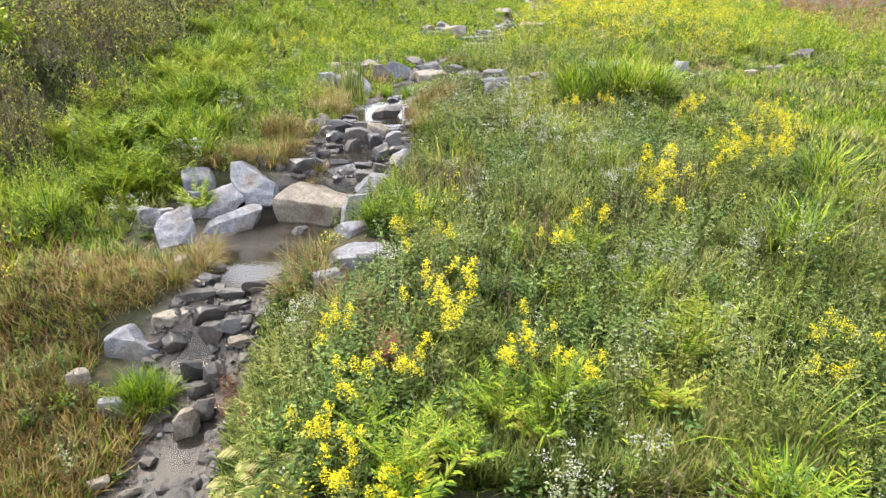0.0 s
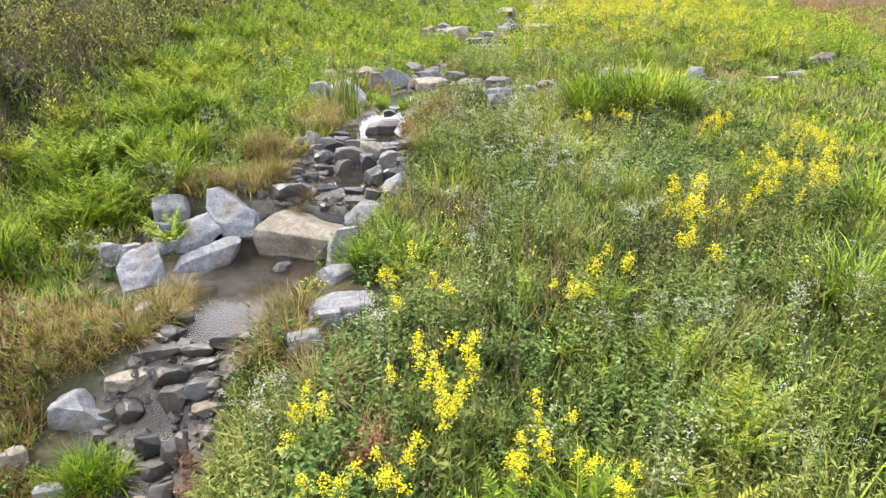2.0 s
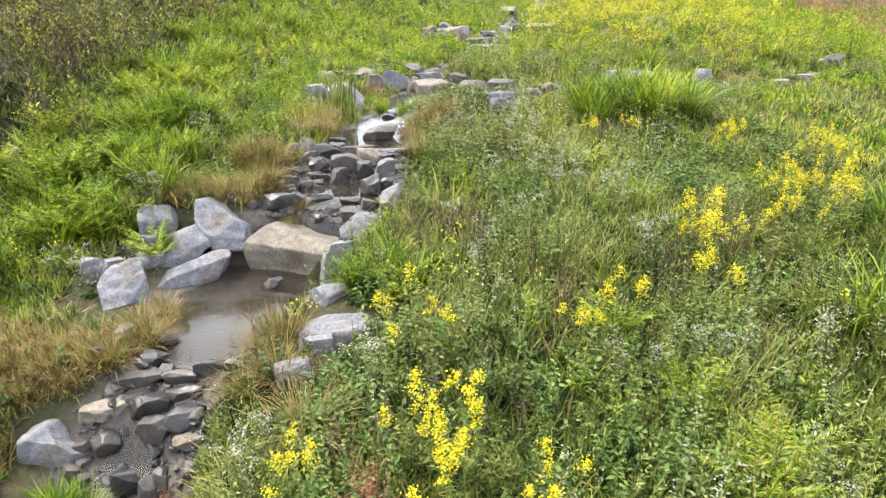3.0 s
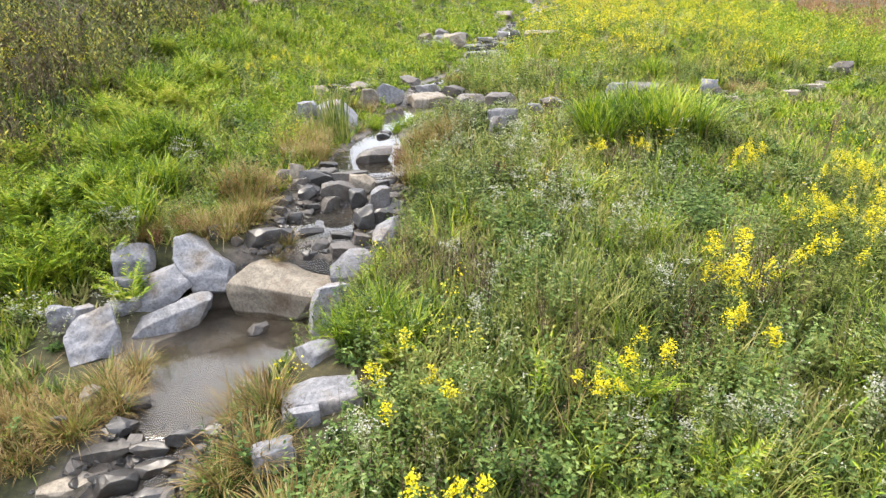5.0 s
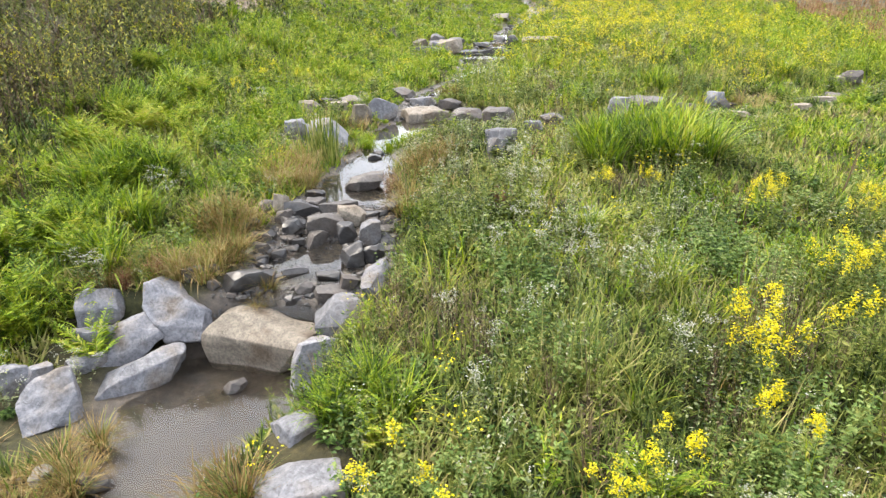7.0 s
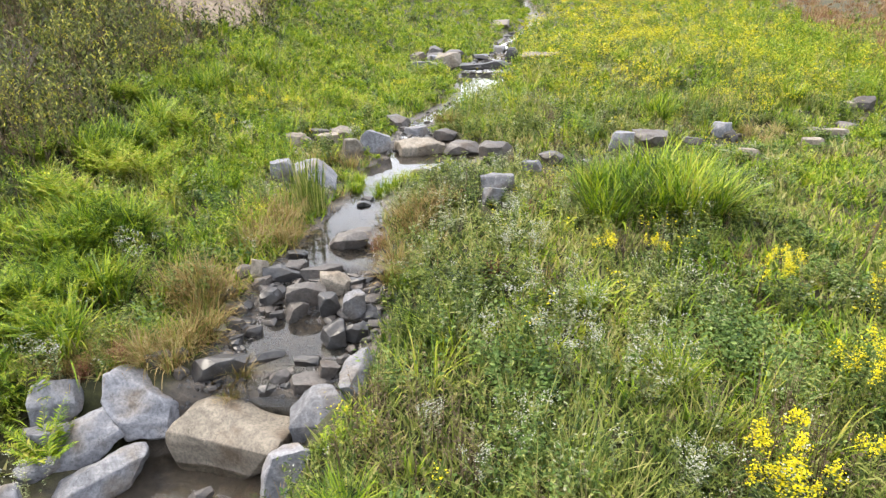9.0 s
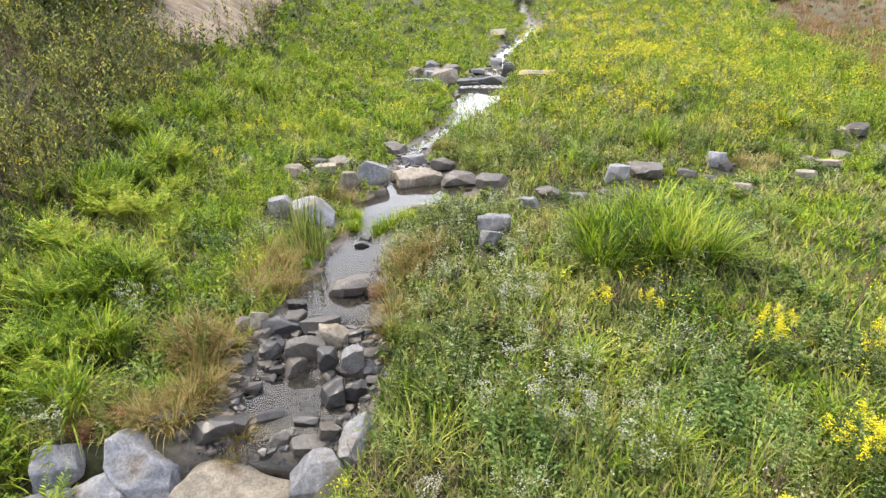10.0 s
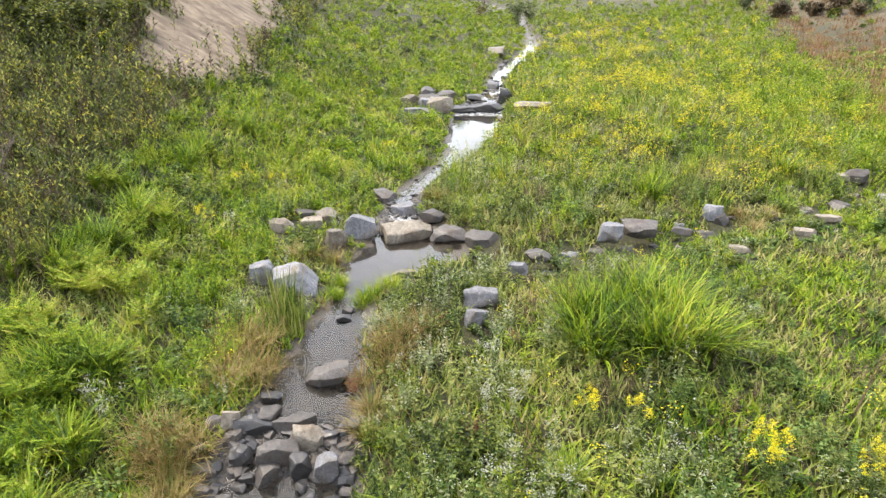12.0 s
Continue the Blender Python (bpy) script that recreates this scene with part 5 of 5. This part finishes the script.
switchgrass(-5.26, 13.32, 0.90)
switchgrass(2.79, 4.11, 0.70)
switchgrass(1.21, 5.40, 0.70)
switchgrass(-0.78, 10.02, 0.60)
switchgrass(-1.12, 9.66, 0.50)
switchgrass(-0.40, 9.76, 0.60)
feather_weed(-0.44, 4.50, 0.85)
feather_weed(-0.74, 4.97, 0.70)
feather_weed(-0.10, 4.20, 0.85)
feather_weed(-0.21, 4.78, 0.70)
feather_weed(0.24, 4.66, 0.70)
feather_weed(3.03, 6.65, 0.90)
feather_weed(2.71, 6.25, 0.80)
feather_weed(0.58, 5.28, 0.80)
feather_weed(0.99, 5.04, 0.70)
feather_weed(2.73, 4.01, 0.80)
feather_weed(2.87, 3.88, 0.80)
feather_weed(1.21, 5.46, 0.70)
feather_weed(-0.77, 9.84, 0.60)
feather_weed(-1.12, 9.66, 0.50)
feather_weed(-0.40, 9.65, 0.60)
feather_weed(3.29, 4.01, 0.80)
feather_weed(2.23, 5.49, 0.70)
feather_weed(-5.31, 14.52, 0.90)
feather_weed(-5.17, 13.05, 0.90)
feather_weed(-5.37, 16.06, 0.90)
feather_weed(-6.45, 15.28, 0.90)
feather_weed(-6.93, 10.66, 0.80)
feather_weed(-6.53, 12.41, 0.80)
feather_weed(-5.27, 17.68, 0.90)
for k in range(46):
    rng = random.Random(300 + k)
    gy = rng.uniform(11.5, 24)
    feather_weed(-6.6 - 0.05 * (gy - 12) + rng.gauss(0, 0.8), gy, rng.uniform(0.75, 1.1))
feather_weed(-5.83, 11.98, 0.80)
feather_weed(2.04, 8.53, 0.80)
feather_weed(2.54, 7.53, 0.80)
feather_weed(-1.01, 9.59, 0.60)
feather_weed(-0.60, 9.22, 0.60)
feather_weed(-5.80, 14.59, 0.90)
feather_weed(-5.82, 15.42, 0.90)
feather_weed(-6.02, 14.03, 0.90)
feather_weed(-4.66, 11.54, 0.90)
feather_weed(-5.38, 12.37, 0.90)
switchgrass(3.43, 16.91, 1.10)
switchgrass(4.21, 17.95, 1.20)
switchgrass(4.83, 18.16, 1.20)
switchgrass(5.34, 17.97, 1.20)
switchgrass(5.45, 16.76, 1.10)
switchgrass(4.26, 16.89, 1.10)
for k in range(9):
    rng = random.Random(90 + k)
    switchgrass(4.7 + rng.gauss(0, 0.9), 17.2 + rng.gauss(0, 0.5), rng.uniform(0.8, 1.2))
switchgrass(7.59, 26.45, 1.00)
switchgrass(7.20, 25.71, 0.90)
switchgrass(11.22, 25.11, 0.60)
switchgrass(11.03, 23.30, 0.40)
switchgrass(-5.57, 14.44, 0.90)
switchgrass(-6.23, 15.79, 0.90)
switchgrass(-5.88, 15.98, 0.80)
switchgrass(-6.92, 30.82, 0.90)
switchgrass(-7.62, 26.79, 0.90)
switchgrass(-7.62, 27.89, 0.90)
switchgrass(-7.73, 20.28, 0.90)
switchgrass(-7.57, 20.73, 0.90)
switchgrass(-7.84, 19.35, 0.90)
switchgrass(-7.56, 22.53, 0.90)
switchgrass(18.09, 41.53, 1.00)
switchgrass(18.09, 38.49, 1.00)
switchgrass(2.43, 13.81, 0.60)
switchgrass(3.27, 12.07, 0.60)
switchgrass(-5.81, 14.57, 0.80)
switchgrass(-5.87, 15.52, 0.80)
switchgrass(-6.09, 14.14, 0.80)
for sx, sy, tall in ((-4.35, 12.85, 0.45), (-4.05, 13.05, 0.45), (-4.7, 12.8, 0.4), (-4.45, 13.25, 0.5), (-3.75, 13.25, 0.4), (-5.0, 12.75, 0.4)):
    sedge(sx, sy, tall)
    switchgrass(sx - 0.15, sy + 0.2, 0.4)
red_weed(-4.2, 12.8, 0.5)
red_weed(-4.6, 12.6, 0.45)
boneset(1.35, 15.1, 0.7)
boneset(2.2, 14.2, 0.7)
boneset(2.4, 13.4, 0.7)
boneset(1.6, 13.9, 0.7)
boneset(3.0, 12.6, 0.7)
boneset(0.9, 12.6, 0.7)
boneset(4.3, 8.2, 0.8)
boneset(2.7, 11.6, 0.8)
for sx, sy, tall in ((-4.5, 8.55, 0.3), (-4.8, 8.7, 0.35), (-5.0, 8.35, 0.35), (-4.6, 9.0, 0.35), (-5.1, 7.95, 0.3), (-4.95, 9.1, 0.35), (-4.3, 8.85, 0.25), (-5.2, 8.7, 0.35)):
    sedge(sx, sy, tall)
sedge(-2.07, 8.93, 0.55)
sedge(-1.69, 7.88, 0.50)
sedge(-1.95, 7.67, 0.50)
sedge(-1.26, 7.04, 0.60)
sedge(-3.94, 9.40, 0.40)
sedge(-4.11, 8.83, 0.45)
sedge(-3.54, 12.91, 0.55)
sedge(-3.90, 12.95, 0.50)
sedge(-3.33, 13.51, 0.50)
sedge(-2.10, 9.02, 0.50)
sedge(-1.79, 8.81, 0.50)
sedge(-3.93, 10.05, 0.40)
sedge(-4.17, 9.68, 0.45)
sedge(-3.82, 9.37, 0.45)
sedge(-3.44, 13.50, 0.50)
sedge(-3.24, 13.82, 0.50)
sedge(-3.54, 13.23, 0.50)
sedge(-2.67, 12.48, 0.25)
sedge(-2.55, 12.75, 0.35)
sedge(-3.11, 16.94, 0.60)
sedge(-2.90, 17.36, 0.60)
sedge(-3.46, 17.42, 0.60)
sedge(-2.87, 16.44, 0.60)
sedge(-3.23, 15.98, 0.60)
sedge(-2.72, 16.23, 0.50)
sedge(-0.24, 16.90, 0.50)
sedge(0.07, 17.16, 0.50)
sedge(0.39, 17.57, 0.50)
sedge(-0.31, 16.46, 0.50)
sedge(-0.80, 16.18, 0.40)
sedge(-0.57, 14.90, 0.50)
sedge(0.62, 26.03, 0.50)
sedge(0.25, 26.26, 0.50)
sedge(-3.13, 21.51, 0.50)
sedge(10.50, 24.64, 0.50)
sedge(-3.27, 14.60, 0.50)
sedge(-3.43, 14.33, 0.60)
sedge(-3.91, 14.71, 0.60)
sedge(-3.30, 16.53, 0.60)
sedge(-2.61, 16.59, 0.50)
sedge(-0.16, 17.36, 0.50)
sedge(-0.46, 17.04, 0.50)
sedge(0.16, 17.72, 0.50)
sedge(-0.52, 15.39, 0.50)
sedge(-2.11, 21.40, 0.50)
sedge(-2.60, 21.71, 0.45)
sedge(-3.68, 14.80, 0.60)
sedge(-4.01, 14.50, 0.60)
sedge(-3.62, 14.14, 0.60)
sedge(9.62, 23.56, 0.50)
sedge(9.64, 24.64, 0.50)
sedge(3.78, 46.56, 0.60)
sedge(3.85, 59.94, 0.60)
sedge(5.81, 46.22, 0.70)
sedge(3.22, 56.55, 0.60)
green_tuft(-0.58, 20.01, 0.45)
green_tuft(-0.94, 19.64, 0.45)
green_tuft(-1.18, 19.41, 0.45)
green_tuft(-1.84, 19.57, 0.35)
green_tuft(-1.82, 20.33, 0.35)
green_tuft(0.01, 16.03, 0.35)
green_tuft(-0.18, 14.58, 0.35)
green_tuft(-0.37, 14.73, 0.40)
green_tuft(-4.09, 7.27, 0.50)
green_tuft(-4.14, 7.12, 0.50)
green_tuft(-3.95, 7.20, 0.50)
cattail(-2.57, 18.04, 1.5)
cattail(-2.75, 18.4, 1.4)
cattail(-2.4, 18.3, 1.5)
cattail(-2.31, 17.84, 1.20)
boneset(3.08, 7.96, 0.65)
boneset(3.34, 8.06, 0.68)
boneset(2.40, 7.92, 0.61)
boneset(2.67, 8.14, 0.68)
boneset(0.72, 10.58, 0.65)
boneset(1.14, 11.06, 0.78)
boneset(2.01, 13.05, 0.77)
boneset(0.49, 9.69, 0.70)
boneset(-1.61, 6.73, 0.61)
boneset(-1.69, 6.47, 0.65)
boneset(1.90, 4.55, 0.65)
boneset(1.11, 4.25, 0.64)
boneset(1.91, 7.81, 0.65)
boneset(-0.62, 7.79, 0.77)
boneset(-4.69, 11.13, 0.63)
boneset(-5.93, 10.93, 0.61)
boneset(-5.35, 10.59, 0.79)
boneset(3.35, 6.58, 0.71)
boneset(5.15, 8.23, 0.80)
boneset(3.36, 5.99, 0.68)
boneset(2.21, 12.43, 0.78)
boneset(1.88, 12.20, 0.73)
boneset(1.46, 16.12, 0.76)
boneset(2.90, 10.49, 0.75)
boneset(2.68, 10.34, 0.70)
boneset(-5.32, 12.82, 0.62)
boneset(0.12, 11.10, 0.64)
boneset(1.64, 12.50, 0.77)
boneset(-4.91, 12.53, 0.78)
boneset(-4.91, 15.02, 0.78)
boneset(1.92, 15.40, 0.67)
boneset(1.68, 14.93, 0.73)
boneset(1.40, 13.56, 0.76)
boneset(9.21, 33.43, 0.73)
boneset(11.57, 34.99, 0.76)
boneset(6.59, 29.22, 0.71)
boneset(3.91, 26.37, 0.73)
boneset(-5.24, 15.34, 0.74)
boneset(-5.31, 13.87, 0.65)
boneset(-5.01, 22.67, 0.78)
boneset(-2.32, 22.87, 0.79)
dead_stalk(7.24, 14.90, 1.35)
dead_stalk(-0.58, 40.69, 1.0)
dead_stalk(-0.79, 10.54, 0.8)
sumac_sprout(-1.87, 4.93, 0.50)
sumac_sprout(-1.50, 4.43, 0.50)
sumac_sprout(-1.55, 4.27, 0.50)
sumac_sprout(-1.38, 4.15, 0.50)
sumac_sprout(-1.90, 4.72, 0.50)
red_weed(-2.89, 7.33, 0.40)
red_weed(-2.70, 7.05, 0.40)
red_weed(-2.19, 5.91, 0.40)
red_weed(-2.84, 7.01, 0.40)
red_weed(-0.64, 6.22, 0.60)
red_weed(-0.74, 5.96, 0.60)
red_weed(-0.50, 6.06, 0.60)
red_weed(1.22, 14.56, 0.50)
red_weed(1.05, 14.56, 0.50)
red_weed(1.95, 17.03, 0.50)
red_weed(-0.97, 15.94, 0.50)


# ---- shrubs and the far edge of the valley ----
def crown_leaves(rng, centres, radius, per, leaf, slim=0.5):
    k = np.repeat(np.arange(len(centres)), per)
    n = len(k)
    off = rng.normal(0, 1, (n, 3))
    off = off / np.linalg.norm(off, axis=1)[:, None] * (rng.rand(n) ** 0.4)[:, None] * np.broadcast_to(radius, len(centres))[k][:, None]
    way = off + rng.normal(0, 0.5, (n, 3)) * np.broadcast_to(radius, len(centres))[k][:, None]
    way[:, 2] = way[:, 2] * 0.5
    l = leaf * rng.uniform(0.6, 1.3, n)
    return leaves(centres[k] + off, way + 1e-3, l, l * slim, rng.normal(0, 0.6, n))


def limb_mesh(rng, h, limbs, thick):
    """Tapered trunk and limbs out of crossed ribbons and a faceted stem."""
    bm = bmesh.new()
    bmesh.ops.create_cone(bm, cap_ends=True, segments=7, radius1=thick, radius2=thick * 0.35, depth=h * 0.75, matrix=Matrix.Translation((0, 0, h * 0.375 - 0.05)))
    for k in range(limbs):
        a, z = rng.uniform(0, 6.3), rng.uniform(0.25, 0.7) * h
        ln = h * rng.uniform(0.25, 0.45)
        m = Matrix.Translation((0, 0, z)) @ Euler((0, rng.uniform(0.5, 1.0), a)).to_matrix().to_4x4() @ Matrix.Translation((0, 0, ln / 2))
        bmesh.ops.create_cone(bm, cap_ends=False, segments=5, radius1=thick * 0.4, radius2=thick * 0.1, depth=ln, matrix=m)
    me = bpy.data.meshes.new("trunk")
    bm.to_mesh(me)
    bm.free()
    return me


BARK = rock_mat("rough_bark", (0.05, 0.04, 0.03), (0.1, 0.08, 0.06), (0.17, 0.14, 0.11), (0.08, 0.06, 0.045), 0.9, 6.0)


def shrub(x, y, h, material, label, leaf=0.12, per=70, name="shrub", seed=1):
    rng = np.random.RandomState(seed)
    ob = thing(name, label, name, "shrubs on the slopes")
    part("trunk", limb_mesh(rng, h, 8, 0.02 * h), BARK, ob)
    n = 16
    a, r = rng.uniform(0, 6.3, n), rng.uniform(0.05, 0.36, n) * h
    c = np.stack([np.cos(a) * r, np.sin(a) * r, rng.uniform(0.25, 0.92, n) * h], -1)
    part("crown", tri_mesh("crown", [crown_leaves(rng, c, rng.uniform(0.1, 0.22, n) * h, per, leaf)], material), material, ob)
    ob.matrix_basis = pose(x, y, float(land(x, y)) - 0.05, 0, 0, seed * 37)
    return ob


def far_woods():
    """Mixed trees that close the head of the valley and its rims."""
    rng = np.random.RandomState(77)
    leaf, wood = [], []
    for k in range(150):
        u = rng.rand()
        if k < 90:
            x, y = rng.uniform(-180, 220), rng.uniform(230, 330)
        elif k < 120:
            x, y = rng.uniform(-75, -38), rng.uniform(-20, 120)
        else:
            x, y = rng.uniform(75, 110), rng.uniform(-10, 120)
        h = rng.uniform(6, 10)
        foot = np.array([x, y, float(land(x, y))])
        n = 12
        a, r = rng.uniform(0, 6.3, n), rng.uniform(0.02, 0.26, n) * h
        c = foot + np.stack([np.cos(a) * r, np.sin(a) * r, rng.uniform(0.3, 0.95, n) * h], -1)
        leaf.append(crown_leaves(rng, c, rng.uniform(0.09, 0.17, n) * h, 15, 0.95, 0.65))
        for q in (0.0, 1.57):
            wood.append(blades(foot[None], np.array([h * 0.8]), np.array([0.45]), np.array([q]), np.array([0.02]), np.array([0.0]), 2))
    tagged(new("far_tree_crowns", tri_mesh("far_tree_crowns", leaf, DUSK)), "dull green autumn crowns of the far woods", "woods", kind="stuff")
    tagged(new("far_tree_trunks", tri_mesh("far_tree_trunks", wood, BROWN)), "brown trunks of the far woods", "woods", kind="stuff")


far_woods()
shrub(-10.30, 15.93, 1.30, LIME, "young broadleaf sapling with fresh green leaves among dark weeds", 0.17, 26, "sapling", 3)
shrub(11.22, 102.76, 3.20, GREY, "grey green shrub at the head of the stream", 0.30, 70, "shrub", 4)
shrub(13.49, 104.71, 2.60, GREY, "grey green shrub at the head of the stream", 0.30, 70, "shrub", 5)
shrub(6.87, 111.98, 2.20, BROWN, "bare brown shrub at the head of the stream", 0.20, 40, "shrub", 6)
shrub(41.14, 96.70, 3.00, GREY, "grey green shrub on the far slope", 0.35, 70, "shrub", 7)
shrub(40.57, 86.12, 1.96, BROWN, "brown autumn brush on the far slope", 0.30, 50, "shrub", 8)
shrub(40.66, 87.19, 1.04, DUSK, "brown autumn brush on the far slope", 0.30, 50, "shrub", 9)
shrub(47.43, 84.41, 1.08, GREY, "brown autumn brush on the far slope", 0.30, 50, "shrub", 10)
shrub(43.89, 80.23, 1.92, BROWN, "brown autumn brush on the far slope", 0.30, 50, "shrub", 11)
shrub(47.48, 81.57, 1.07, DUSK, "brown autumn brush on the far slope", 0.30, 50, "shrub", 12)
shrub(41.26, 86.45, 1.76, BROWN, "brown autumn brush on the far slope", 0.30, 50, "shrub", 13)
shrub(43.44, 79.79, 1.12, DUSK, "brown autumn brush on the far slope", 0.30, 50, "shrub", 14)
shrub(45.84, 78.35, 1.76, GREY, "brown autumn brush on the far slope", 0.30, 50, "shrub", 15)
shrub(44.66, 96.38, 1.55, GREY, "brown autumn brush on the far slope", 0.30, 50, "shrub", 16)
shrub(46.21, 84.67, 1.75, BROWN, "brown autumn brush on the far slope", 0.30, 50, "shrub", 17)
shrub(42.94, 83.30, 1.48, BROWN, "brown autumn brush on the far slope", 0.30, 50, "shrub", 18)
shrub(44.63, 88.31, 0.98, GREY, "brown autumn brush on the far slope", 0.30, 50, "shrub", 19)
shrub(42.94, 82.84, 1.24, BROWN, "brown autumn brush on the far slope", 0.30, 50, "shrub", 20)
shrub(44.42, 77.11, 1.34, BROWN, "brown autumn brush on the far slope", 0.30, 50, "shrub", 21)
shrub(42.20, 88.44, 1.87, GREY, "brown autumn brush on the far slope", 0.30, 50, "shrub", 22)
shrub(43.27, 82.66, 1.39, BROWN, "brown autumn brush on the far slope", 0.30, 50, "shrub", 23)
shrub(-15.41, 31.66, 1.50, DUSK, "dark green bush on the hillside", 0.17, 70, "shrub", 24)
shrub(-14.38, 31.97, 1.50, DUSK, "dark green bush on the hillside", 0.17, 70, "shrub", 25)
shrub(-13.94, 33.66, 1.50, DUSK, "dark green bush on the hillside", 0.17, 70, "shrub", 26)
shrub(-13.61, 35.94, 1.50, DUSK, "dark green bush on the hillside", 0.17, 70, "shrub", 27)
shrub(-15.61, 33.25, 1.50, DUSK, "dark green bush on the hillside", 0.17, 70, "shrub", 28)
shrub(-14.79, 34.59, 1.50, DUSK, "dark green bush on the hillside", 0.17, 70, "shrub", 29)
shrub(-13.46, 37.94, 1.50, DUSK, "dark green bush on the hillside", 0.17, 70, "shrub", 30)
def bare_shrub(x, y, h, seed):
    """A leafless shrub: a short trunk, and limbs that fork into fine twigs."""
    rng = random.Random(seed)
    ob = thing("bare_shrub", "leafless grey brown shrub with tangled twigs on the hillside", "shrub", "shrubs on the slopes")
    bm = bmesh.new()

    def branch(foot, way, ln, thick, depth):
        top = foot + way * ln
        m = Matrix.Translation((foot + top) / 2) @ way.to_track_quat("Z", "Y").to_matrix().to_4x4()
        bmesh.ops.create_cone(bm, cap_ends=False, segments=5 if depth > 1 else 3, radius1=thick, radius2=thick * 0.6, depth=ln, matrix=m)
        if depth:
            for _ in range(3):
                side = (way + Vector((rng.gauss(0, 0.5), rng.gauss(0, 0.5), rng.gauss(0.1, 0.35)))).normalized()
                branch(foot + way * ln * rng.uniform(0.6, 1.0), side, ln * rng.uniform(0.55, 0.85), thick * 0.55, depth - 1)

    for k in range(4):
        way = Vector((rng.gauss(0, 0.45), rng.gauss(0, 0.45), 1)).normalized()
        branch(Vector((0, 0, -0.05)), way, h * 0.36, 0.016 * h, 3)
    me = bpy.data.meshes.new("crown")
    bm.to_mesh(me)
    bm.free()
    part("crown", me, BARK, ob)
    ob.matrix_basis = pose(x, y, float(land(x, y)))


bare_shrub(-10.2, 20.6, 1.7, 1)
bare_shrub(-9.6, 17.2, 1.4, 2)
bare_shrub(-10.9, 22.6, 1.6, 3)
bare_shrub(-9.3, 15.2, 1.3, 4)
shrub(-10.31, 17.90, 1.10, BROWN, "brown ripening bush on the hillside", 0.12, 60, "shrub", 31)
shrub(-10.50, 19.80, 1.10, BROWN, "brown ripening bush on the hillside", 0.12, 60, "shrub", 32)
